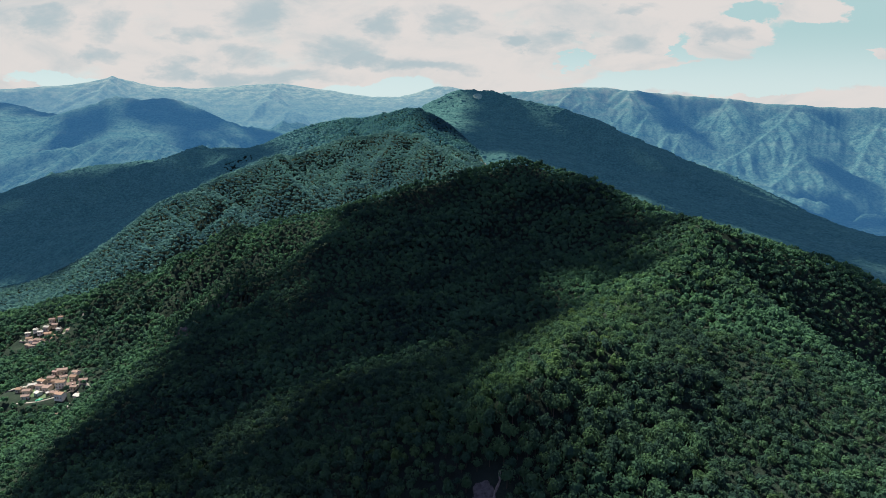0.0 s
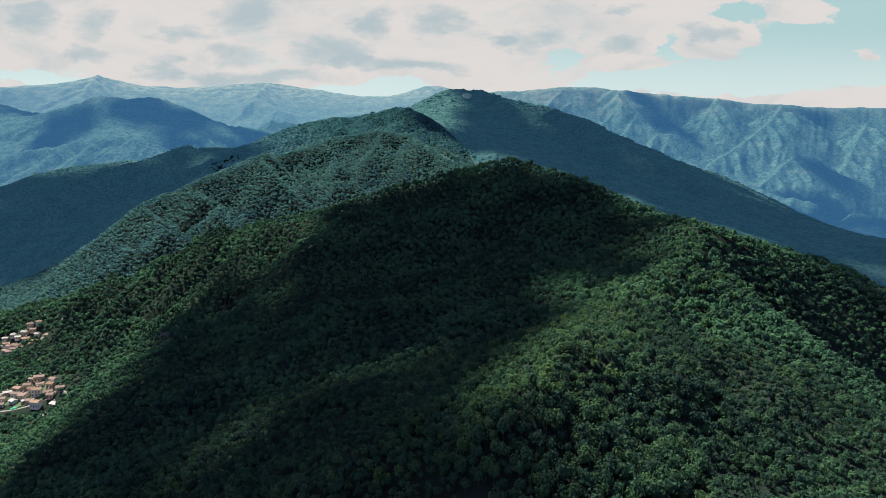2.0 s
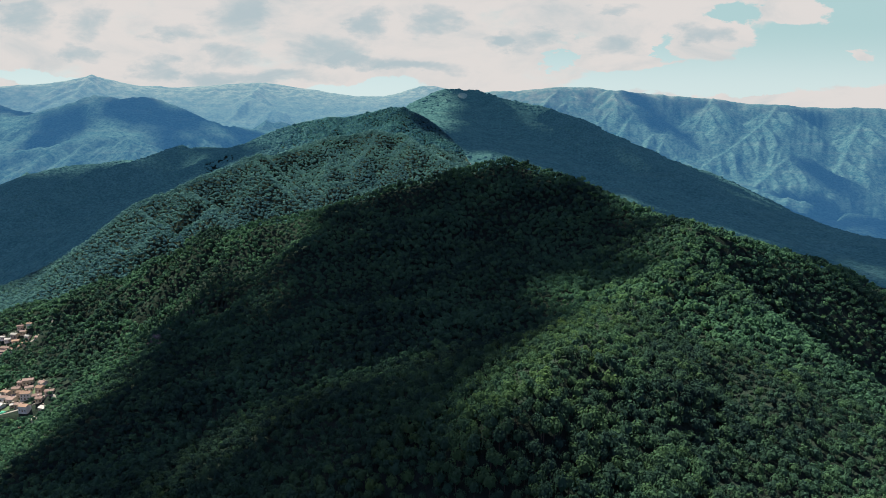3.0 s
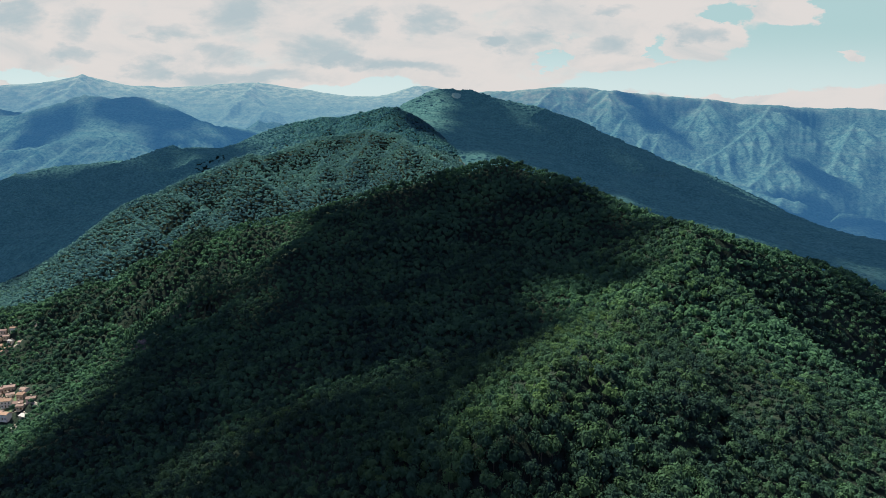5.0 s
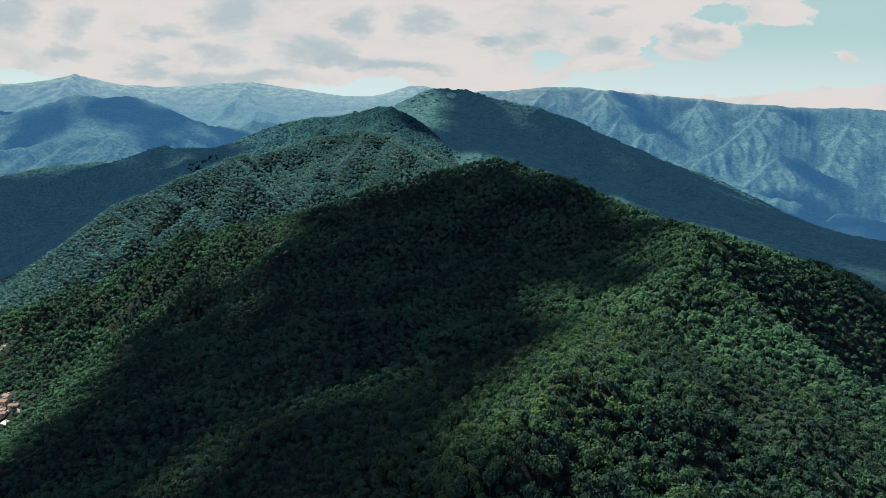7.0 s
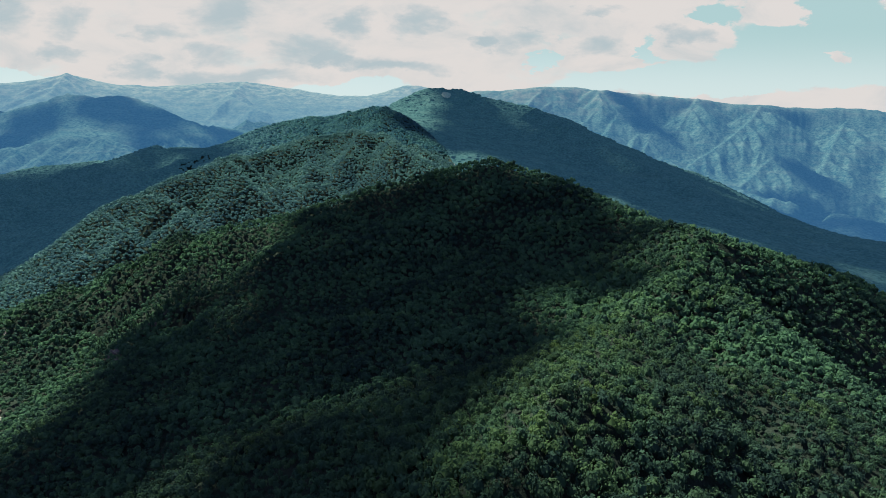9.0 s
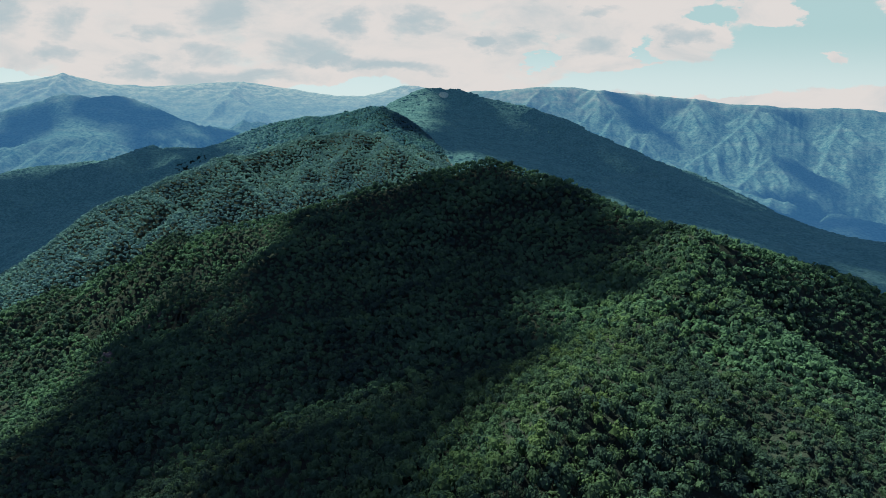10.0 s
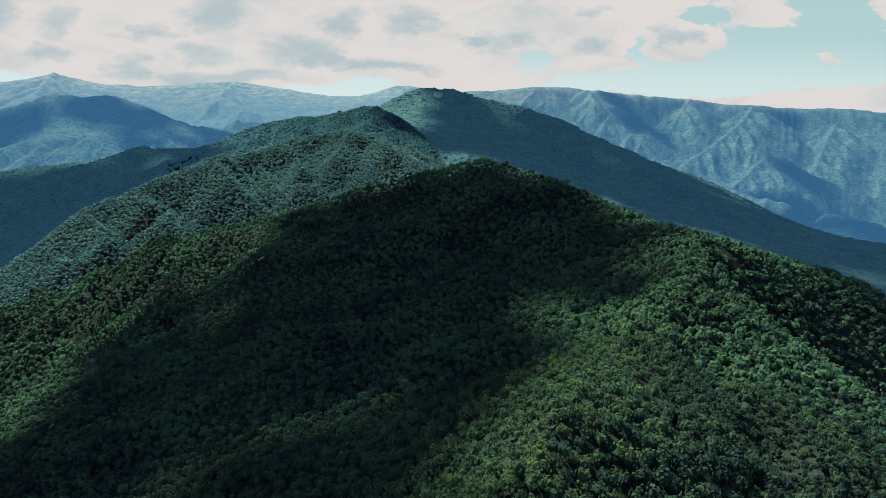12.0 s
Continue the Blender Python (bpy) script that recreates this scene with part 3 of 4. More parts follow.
def crown_shape(clumps, size, lumps=6):
    """A crown of unit radius: a dark core, and tufts of leaves round several lumps, with gaps."""
    core = ICO_V * (0.70, 0.70, 0.66) * rng.uniform(0.85, 1.1, (12, 1))
    verts, faces = [core], [ICO_F[core[ICO_F].mean(1)[:, 2] > -0.2]]
    base = 12
    mids = rng.normal(0, 0.25, (lumps, 3)) * (1, 1, 0.6)
    mids[:, 2] = np.abs(mids[:, 2])
    rad = rng.uniform(0.55, 0.75, lumps)
    for n in range(clumps):
        k = rng.integers(lumps)
        d = rng.normal(0, 1, 3)
        d[2] = abs(d[2]) - 0.3
        d /= np.linalg.norm(d)
        c = mids[k] + d * rad[k] * rng.uniform(0.85, 1.1)
        nrm = d + rng.normal(0, 0.24, 3)
        nrm /= np.linalg.norm(nrm)
        a = np.cross(nrm, rng.normal(0, 1, 3))
        a /= np.linalg.norm(a)
        b = np.cross(nrm, a)
        s, t = size * rng.uniform(0.7, 1.3, 2)
        verts.append(np.array([c - a * s - b * t * 0.4, c + a * s * 0.3 - b * t, c + a * s + b * t * 0.3, c - a * s * 0.2 + b * t]) + nrm * rng.normal(0, size * 0.25, (4, 1)))
        faces.append(np.array([(0, 1, 2), (0, 2, 3)]) + base)
        base += 4
    return np.concatenate(verts), np.concatenate(faces)


def dome_shape():
    """A far crown: an uneven dome."""
    v = ICO_V * rng.uniform(0.7, 1.15, (12, 1))
    return v, ICO_F[v[ICO_F].mean(1)[:, 2] > -0.35]


SPUR = np.array(((14, 190), (20, 212), (36, 222), (54, 250), (92, 320), (125, 365), (157, 400)), float)


def crest_light(x, y):
    """1 along the crest of the near spur, painted yellower as if sunlit, 0 away from it."""
    d = np.full(np.shape(x), 999.0)
    for a, b in zip(SPUR[:-1], SPUR[1:]):
        t = np.clip(((x - a[0]) * (b[0] - a[0]) + (y - a[1]) * (b[1] - a[1])) / ((b - a) @ (b - a)), 0, 1)
        near = np.hypot(x - a[0] - t * (b[0] - a[0]), y - a[1] - t * (b[1] - a[1]))
        west = (b[0] - a[0]) * (y - a[1]) - (b[1] - a[1]) * (x - a[0]) > 0
        d = np.minimum(d, near / np.where(west, 42.0, 18.0))
    return np.exp(-d ** 2)


def forest(name, shapes, x, y, z, radius, tall, mat, label, smooth=False):
    """Many trees of several shapes in one mesh."""
    pick = rng.integers(len(shapes), size=len(x))
    # lighter, yellower tint on the spur crest stands in for warm sunlight
    turn, tint = rng.uniform(0, 6.283, len(x)), np.clip(rng.uniform(0, 0.8, len(x)) + 0.38 * crest_light(x, y), 0, 1)
    all_v, all_f, all_t, base = [], [], [], 0
    for n, (v, f) in enumerate(shapes):
        s = np.nonzero(pick == n)[0]
        c, q = np.cos(turn[s])[:, None], np.sin(turn[s])[:, None]
        vx = (v[None, :, 0] * c - v[None, :, 1] * q) * radius[s, None] + x[s, None]
        vy = (v[None, :, 0] * q + v[None, :, 1] * c) * radius[s, None] + y[s, None]
        vz = v[None, :, 2] * tall[s, None] + z[s, None]
        all_v.append(np.stack([vx, vy, vz], -1).reshape(-1, 3))
        all_f.append((f[None] + (np.arange(len(s)) * len(v))[:, None, None]).reshape(-1, 3) + base)
        all_t.append(np.repeat(tint[s], len(v)))
        base += len(s) * len(v)
    ob = array_mesh(name, np.concatenate(all_v), np.concatenate(all_f), mat, np.concatenate(all_t), smooth)
    return tagged(ob, label, "forest", kind="stuff")


def scatter(r0, r1, spacing, a0=-43, a1=43):
    """Places of trees between two distances, on a loose grid."""
    g = np.arange(-r1, r1, spacing)
    x, y = [q.ravel() for q in np.meshgrid(g, g[g > 0])]
    x, y = x + rng.uniform(-0.42, 0.42, len(x)) * spacing, y + rng.uniform(-0.42, 0.42, len(y)) * spacing
    r, az = np.hypot(x, y), np.degrees(np.arctan2(x, y))
    ok = (r >= r0) & (r < r1) & (az > a0) & (az < a1)
    return x[ok], y[ok]


# the houses of the two hamlets: place, width, depth, height, turn, wall and roof
HOMES = [
    (-383, 612, 11, 7, 6, 20, "c", "t"),
    (-368, 584, 10, 8, 8.5, 10, "w", "b"),
    (-380, 582, 9, 8, 6, -15, "p", "t"),
    (-355, 579, 9, 7, 5.5, 25, "p", "t"),
    (-359, 591, 8, 7, 6, -10, "c", "b"),
    (-342, 577, 9, 6, 4.5, 15, "p", "t"),
    (-400, 582, 9, 7, 5, 5, "p", "t"),
    (-402, 593, 8, 6, 5, 30, "g", "g"),
    (-395, 598, 10, 6, 5, -20, "g", "b"),
    (-387, 600, 8, 7, 6, 12, "c", "t"),
    (-354, 559, 10, 7, 7, -12, "w", "b"),
    (-353, 547, 8, 5, 4, 8, "p", "t"),
    (-336, 557, 9, 7, 6, -25, "g", "g"),
    (-339, 545, 7, 5, 3.5, 15, "w", "g"),
    (-390, 612, 6, 5, 5, 0, "p", "t"),
    (-385, 575, 7, 6, 4.5, -30, "w", "g"),
    (-490, 772, 8, 6, 6, 15, "p", "t"),
    (-491, 762, 9, 7, 6, -10, "g", "g"),
    (-497, 758, 8, 6, 4.5, 20, "w", "g"),
    (-505, 762, 6, 5, 5, 0, "w", "g"),
    (-491, 744, 12, 8, 7, -12, "p", "t"),
    (-490, 738, 9, 7, 6, 10, "p", "t"),
    (-485, 753, 9, 7, 5.5, 25, "c", "b"),
    (-477, 744, 10, 7, 6, -15, "p", "b"),
    (-469, 746, 9, 6, 5.5, 5, "c", "b"),
    (-446, 726, 9, 6, 5, 12, "p", "t"),
    (-451, 726, 5, 5, 4, -8, "w", "g"),
    (-493, 734, 8, 6, 4.5, 20, "p", "t"),
    (-443, 738, 7, 6, 4.5, -5, "g", "g"),
    (-459, 741, 7, 6, 5, 30, "c", "t"),
    (-374, 598, 8, 6, 5, 35, "w", "t"),
    (-366, 570, 8, 6, 5, -5, "c", "t"),
    (-394, 570, 8, 6, 5, 18, "w", "t"),
    (-410, 586, 7, 6, 5, -12, "c", "b"),
    (-373, 573, 7, 5, 4, 40, "g", "g"),
    (-362, 600, 8, 6, 5.5, -20, "w", "t"),
    (-346, 568, 7, 6, 5, 5, "c", "t"),
    (-391, 588, 9, 6, 6, 0, "w", "t"),
    (-377, 590, 7, 6, 7, 15, "c", "b"),
    (-500, 746, 9, 6, 6, -8, "w", "t"),
    (-482, 764, 8, 6, 5, 12, "c", "t"),
    (-508, 752, 8, 6, 5, 28, "p", "b"),
    (-472, 756, 8, 6, 5, -18, "w", "g"),
    (-484, 740, 8, 6, 5.5, 8, "w", "t"),
    (-500, 738, 8, 6, 5, -25, "c", "t"),
    (-464, 734, 8, 6, 5, 15, "w", "b"),
    (-455, 748, 8, 6, 5, -10, "p", "t"),
    (-478, 771, 7, 6, 6, 5, "w", "b"),
    (-514, 760, 7, 5, 4, 20, "w", "g"),
]


def open_land(x, y):
    """Clearings: the hamlets in the valley, with a few trees among the houses, and a patch of rock on the spur."""
    c = np.hypot((x - 14) / 6, (y - 188) / 9) < 1
    for home in HOMES:
        # nothing tall on a house or just before it
        c |= np.hypot(x - home[0], y - home[1]) < 6
        c |= np.hypot(x - home[0] * 0.982, y - home[1] * 0.982) < 6
    return ((hamlets(x, y) > 0.5) & (rng.uniform(0, 1, len(x)) > 0.32 + 0.4 * octaves(x, y, 30, 2, 91))) | c


NEAR = [crown_shape(54, 0.175, 4) for _ in range(14)]
MID = [crown_shape(18, 0.29, 3) for _ in range(14)]
HIGH = [crown_shape(9, 0.38, 2) for _ in range(14)]
MIDDLE = [crown_shape(6, 0.46, 2) for _ in range(14)]
FAR = [dome_shape() for _ in range(14)]
for name, shapes, r0, r1, gap, mat, label in (
    ("near_forest", NEAR, 150, 345, 3.35, LEAF, "dense green deciduous trees covering the near spur"),
    ("hill_forest", MID, 345, 600, 4.1, LEAF_HILL, "dense dark green deciduous trees covering the hill"),
    ("upper_forest", HIGH, 600, 1300, 4.8, LEAF_HILL, "dense dark green deciduous trees on the upper hill"),
):
    x, y = scatter(r0, r1, gap)
    r, u = np.hypot(x, y), x / y
    keep = ~open_land(x, y) & ~((u > 0.38) & (r > 600)) & ~((u > 0.3) & (r > 680)) & ~((u > -0.03) & (r > 880)) & ~((u < 0) & (y > np.interp(u, [-0.9, -0.7, -0.45, -0.3], [900, 890, 880, 868])))
    x, y = x[keep], y[keep]
    size = gap / 4.1 * rng.uniform(0.65, 1.3, len(x)) * (1 + 0.25 * octaves(x, y, 40, 2, 77))
    if name == "near_forest":
        # the foot of the spur, where the flight comes nearest, has single trees
        stand = (x > -2) & (x < 90) & (y > 189) & (y < 222)
        SINGLE = np.stack([x, y, size], -1)[stand][:300]
        keep = np.ones(len(x), bool)
        keep[np.nonzero(stand)[0][:300]] = False
        x, y, size = x[keep], y[keep], size[keep]
    forest(name, shapes, x, y, canopy(x, y) - 5.4 + rng.normal(0, 0.9, len(x)) + 2.6 * size + 5.0 * hamlets(x, y), 2.5 * size, (3.1 if name == "near_forest" else 2.6) * size, mat, label)
# slender pale trees on the terraces of the western slope
x, y = rng.uniform(-305, -232, 90), rng.uniform(632, 735, 90)
size = rng.uniform(0.8, 1.3, 90)
forest("poplar_grove", MID, x, y, canopy(x, y) + 1.0 + size, 1.15 * size, 5.2 * size, LEAF_HILL, "slender pale green poplars on the wooded slope")
# woods below the flight and beside and behind its start
g = np.arange(-345, 345, 6.6)
x, y = [q.ravel() + rng.uniform(-2.7, 2.7, len(g) ** 2) for q in np.meshgrid(g, g)]
az, r = np.abs(np.degrees(np.arctan2(x, y))), np.hypot(x, y)
keep = (r < 280) & ((az > 43) | (r < 150)) & (y > -130)
x, y, close = x[keep], y[keep], (np.abs(x) < 85)[keep] & (np.abs(y - 40) < 95)[keep]
size = rng.uniform(1.1, 1.8, len(x))
UNDER = [crown_shape(30, 0.24, 4) for _ in range(8)]
for name, shapes, k, label in (("valley_wood", UNDER, close, "green deciduous trees below the flight"), ("outer_wood", HIGH, ~close, "green deciduous trees covering the valley floor")):
    forest(name, shapes, x[k], y[k], soil(x, y)[k] + 1.5 + 1.5 * size[k], 2.9 * size[k], 3.6 * size[k], LEAF, label)
# leaf colours of these two woods have haze blue painted in
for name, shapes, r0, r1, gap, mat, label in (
    ("valley_forest", MIDDLE, 870, 1540, 5.2, LEAF_MID_HAZED, "green woodland on the ridge across the valley"),
    ("ridge_forest", FAR, 1540, 2210, 6.2, LEAF_HIGH_HAZED, "green woodland on the high ridge"),
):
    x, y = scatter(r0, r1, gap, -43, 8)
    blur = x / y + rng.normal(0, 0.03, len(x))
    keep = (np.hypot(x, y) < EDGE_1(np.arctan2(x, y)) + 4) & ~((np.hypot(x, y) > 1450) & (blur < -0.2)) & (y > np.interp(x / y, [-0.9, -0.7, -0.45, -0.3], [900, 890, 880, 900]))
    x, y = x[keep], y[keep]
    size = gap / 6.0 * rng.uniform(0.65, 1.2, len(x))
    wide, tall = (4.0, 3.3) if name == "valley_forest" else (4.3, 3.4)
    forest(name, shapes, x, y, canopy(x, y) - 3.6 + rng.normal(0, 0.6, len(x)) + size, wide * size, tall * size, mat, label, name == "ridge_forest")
x, y = scatter(1200, 2180, 9.5, -43, -8)
blur = x / y + rng.normal(0, 0.03, len(x))
keep = (np.hypot(x, y) > EDGE_1(np.arctan2(x, y)) + 4) | ((np.hypot(x, y) > 1450) & (blur < -0.2))
x, y = x[keep], y[keep]
size = rng.uniform(0.8, 1.3, len(x))
# crowns share the peak's blue emission, which imitates haze
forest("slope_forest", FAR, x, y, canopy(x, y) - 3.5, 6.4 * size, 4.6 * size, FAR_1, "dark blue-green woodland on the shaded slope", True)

x, y = scatter(980, 2480, 14.0, -2, 42)
keep = (np.hypot(x, y) > EDGE_1(np.arctan2(x, y)) + 8) & (np.hypot(x, y) < EDGE_2(np.arctan2(x, y)) - 60)
x, y = x[keep], y[keep]
size = rng.uniform(0.6, 1.3, len(x))
# here too the crowns emit the peak's imitated haze
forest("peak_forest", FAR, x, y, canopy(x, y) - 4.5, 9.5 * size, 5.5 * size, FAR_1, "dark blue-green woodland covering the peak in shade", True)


def part(name, bm, mat, parent=None, label=""):
    """One mesh object under a thing or a part."""
    me = bpy.data.meshes.new(name)
    bm.to_mesh(me)
    bm.free()
    me.materials.append(mat)
    ob = new(name, me)
    ob.parent = parent
    return tagged(ob, label)


BARK, N = material("bark")
p = N.add("ShaderNodeNewGeometry").outputs["Position"]
finish(N, surface(N, N.mix(N.noise(p, 3.0, 5.0, 0.65), (0.05, 0.04, 0.03, 1), (0.16, 0.13, 0.10, 1)), 0.9, N.noise(p, 9.0), 0.6, 0.05))


def limb(bm, a, b, ra, rb, sides=6):
    """A tapered branch from a to b."""
    a, b = Vector(a), Vector(b)
    turn = (b - a).to_track_quat("Z", "Y").to_matrix()
    rings = []
    for c, r in ((a, ra), (a.lerp(b, 0.5) + Vector((0.08, -0.05, 0)) * ra * 4, (ra + rb) / 2), (b, rb)):
        rings.append([bm.verts.new(c + turn @ Vector((r * math.cos(k * 6.2832 / sides), r * math.sin(k * 6.2832 / sides), 0))) for k in range(sides)])
    for low, high in zip(rings[:-1], rings[1:]):
        for k in range(sides):
            bm.faces.new((low[k], low[(k + 1) % sides], high[(k + 1) % sides], high[k]))


def tree(seed):
    """A deciduous tree about 7 m tall with its base at the origin."""
    g = random.Random(seed)
    root = tagged(new("tree"), "leafy green deciduous tree in a dense wood", "tree", "trees at the foot of the spur")
    bm = bmesh.new()
    limb(bm, (0, 0, -0.5), (0.1, 0, 3.4), 0.17, 0.10)
    for k in range(4):
        w = k * 1.6 + g.uniform(0, 0.8)
        limb(bm, (0.07, 0, 2.3 + 0.25 * k), (1.3 * math.cos(w), 1.3 * math.sin(w), 4.2 + 0.3 * k), 0.08, 0.03, 5)
    part("trunk", bm, BARK, root, "grey-brown forked trunk")
    v, f = crown_shape(110, 0.135, 5)
    crown = array_mesh("crown", v * (2.7, 2.7, 3.4) + (0, 0, 4.3), f, LEAF, np.full(len(v), g.uniform(0.3, 1.0)), False)
    crown.parent = root
    return root


kinds = [tree(k) for k in range(10)]
for n, (x, y, size) in enumerate(SINGLE):
    base = Matrix.Translation((x, y, float(soil(x, y)) - 0.1)) @ pose(0, 0, 0, 0, 0, 137.5 * n) @ Matrix.Scale(float(size) * 1.02, 4)
    if n < 10:
        kinds[n].matrix_basis = base
    else:
        copy_thing(kinds[n % 10], base @ Matrix.Diagonal((*[1 / q for q in kinds[n % 10].scale], 1)))

# ---- the two hamlets ----


def plain(name, a, b, scale, rough=0.85, distance=0.03):
    m, N = material(name)
    p = N.add("ShaderNodeNewGeometry").outputs["Position"]
    worn = N.noise(p, scale, 5.0, 0.65)
    other = N.add("ShaderNodeObjectInfo").outputs["Random"]
    colour = N.mix(N.ramp(N.math("ADD", worn, N.math("MULTIPLY", N.math("SUBTRACT", other, 0.5), 0.3)), 0.3, 0.7), a, b)
    finish(N, surface(N, colour, rough, N.noise(p, scale * 6), 0.4, distance))
    return m


WALLS = {
    "w": plain("white_plaster", (0.62, 0.60, 0.55, 1), (0.78, 0.76, 0.70, 1), 0.6),
    "c": plain("cream_plaster", (0.45, 0.38, 0.27, 1), (0.62, 0.54, 0.40, 1), 0.6),
    "p": plain("pinkish_plaster", (0.48, 0.39, 0.32, 1), (0.64, 0.55, 0.47, 1), 0.6),
    "g": plain("grey_stone", (0.24, 0.22, 0.20, 1), (0.44, 0.41, 0.36, 1), 1.2),
}
ROOFS = {
    "t": plain("terracotta_tiles", (0.16, 0.108, 0.094, 1), (0.27, 0.195, 0.17, 1), 1.5),
    "b": plain("weathered_brown_tiles", (0.17, 0.11, 0.08, 1), (0.32, 0.21, 0.15, 1), 1.5),
    "g": plain("grey_roofing", (0.26, 0.26, 0.25, 1), (0.50, 0.49, 0.46, 1), 1.5),
}
WALL_WORD = {"w": "white plastered", "c": "cream plastered", "p": "pinkish plastered", "g": "grey stone"}
ROOF_WORD = {"t": "a terracotta tiled roof", "b": "a weathered brown roof", "g": "a grey roof"}
DARK = plain("window_dark", (0.03, 0.035, 0.04, 1), (0.06, 0.06, 0.06, 1), 2.0, 0.25)
WOOD = plain("door_wood", (0.10, 0.06, 0.035, 1), (0.18, 0.11, 0.07, 1), 3.0)
PALE = plain("pale_gravel", (0.15, 0.145, 0.13, 1), (0.26, 0.25, 0.225, 1), 0.8)
ROCK = plain("grey_rock", (0.055, 0.055, 0.052, 1), (0.14, 0.135, 0.125, 1), 0.7, 0.9, 0.15)
GREEN = plain("green_tarpaulin", (0.02, 0.30, 0.17, 1), (0.04, 0.42, 0.26, 1), 1.0, 0.6)
GRASS = plain("mown_grass", (0.022, 0.055, 0.022, 1), (0.055, 0.10, 0.042, 1), 0.12)


def box(bm, x0, x1, y0, y1, z0, z1):
    v = [bm.verts.new(q) for q in ((x0, y0, z0), (x1, y0, z0), (x1, y1, z0), (x0, y1, z0), (x0, y0, z1), (x1, y0, z1), (x1, y1, z1), (x0, y1, z1))]
    for f in ((0, 3, 2, 1), (4, 5, 6, 7), (0, 1, 5, 4), (1, 2, 6, 5), (2, 3, 7, 6), (3, 0, 4, 7)):
        bm.faces.new([v[k] for k in f])


def one_box(*sides):
    bm = bmesh.new()
    box(bm, *sides)
    return bm


def house(x, y, w, d, h, turn, wall, roof):
    """A village house with a gabled roof, chimney, door and windows; w along the ridge."""
    g = random.Random(int(x * 31 + y))
    w, d, h = w * 0.80, d * 0.84, h * 0.74
    root = tagged(new("house"), WALL_WORD[wall] + " village house with " + ROOF_WORD[roof], "house", "houses of the hamlets")
    root.matrix_basis = pose(x, y, float(soil(x, y)) - 0.4, 0, 0, turn)
    rise = d * 0.2
    bm = bmesh.new()
    box(bm, -w / 2, w / 2, -d / 2, d / 2, -1.5, h)
    for side in (-w / 2, w / 2):
        a, b, c = bm.verts.new((side, -d / 2, h)), bm.verts.new((side, d / 2, h)), bm.verts.new((side, 0, h + rise))
        bm.faces.new((a, b, c) if side > 0 else (a, c, b))
    part("wall", bm, WALLS[wall], root)
    for sign in (-1, 1):
        bm = bmesh.new()
        o = 0.5
        low, slope = h - o * 2 * rise / d, (d / 2 + o)
        pts = [(-w / 2 - o, sign * slope, low), (w / 2 + o, sign * slope, low), (w / 2 + o, 0, h + rise), (-w / 2 - o, 0, h + rise)]
        lower = [bm.verts.new(q) for q in pts]
        upper = [bm.verts.new((q[0], q[1], q[2] + 0.22)) for q in pts]
        bm.faces.new(lower), bm.faces.new(upper)
        for k in range(4):
            bm.faces.new((lower[k], lower[(k + 1) % 4], upper[(k + 1) % 4], upper[k]))
        bmesh.ops.recalc_face_normals(bm, faces=bm.faces)
        part("roof", bm, ROOFS[roof], root)
    cx, cy = g.uniform(-0.3, 0.3) * w, 0.15 * d
    bm = one_box(cx - 0.35, cx + 0.35, cy - 0.35, cy + 0.35, h, h + rise + 1.1)
    box(bm, cx - 0.45, cx + 0.45, cy - 0.45, cy + 0.45, h + rise + 1.1, h + rise + 1.25)
    part("chimney", bm, WALLS["p"], root)
    rows, cols = max(1, int(h / 2.8)), max(2, int(w / 2.6))
    for side in (-1, 1):
        for r in range(rows):
            for c in range(cols):
                u, z = (c + 0.5) * w / cols - w / 2, 0.9 + r * 2.75
                if r == 0 and c == cols // 2 and side < 0:
                    part("door", one_box(u - 0.55, u + 0.55, -d / 2 - 0.06, -d / 2 + 0.1, 0.3, 2.4), WOOD, root)
                    continue
                yy = side * d / 2
                win = part("window", one_box(u - 0.5, u + 0.5, yy - 0.05, yy + 0.05, z, z + 1.35), DARK, root)
                part("sill", one_box(u - 0.6, u + 0.6, yy - 0.16, yy + 0.16, z - 0.1, z), WALLS["w"], win)
    return root


for row in HOMES:
    house(*row)


def draped(name, points, width, mat, label, category, lift=0.25):
    """A strip of ground that follows the land."""
    pts = np.array(points, float)
    k = np.linspace(0, len(pts) - 1, 12 * (len(pts) - 1) + 1)
    c = np.stack([np.interp(k, np.arange(len(pts)), pts[:, n]) for n in (0, 1)], -1)
    for _ in range(4):
        c[1:-1] = (c[:-2] + 2 * c[1:-1] + c[2:]) / 4
    t = np.gradient(c, axis=0)
    n = np.stack([-t[:, 1], t[:, 0]], -1) / np.linalg.norm(t, axis=1)[:, None]
    w = width * (1 + 0.25 * np.sin(k * 5.1))[:, None]
    edge = [c - n * w / 2, c, c + n * w / 2]
    verts = np.concatenate([np.concatenate([e, (soil(e[:, 0], e[:, 1]) + lift)[:, None]], 1) for e in edge] + [np.concatenate([e, (soil(e[:, 0], e[:, 1]) - 0.6)[:, None]], 1) for e in (edge[0], edge[2])])
    m = len(c)
    quads = []
    for a, b in ((0, 1), (1, 2), (2, 4), (3, 0)):
        for q in range(m - 1):
            quads.append((a * m + q, b * m + q, b * m + q + 1, a * m + q + 1))
    return tagged(array_mesh(name, verts, np.array(quads)[:, ::-1], mat), label, category, kind="structure")


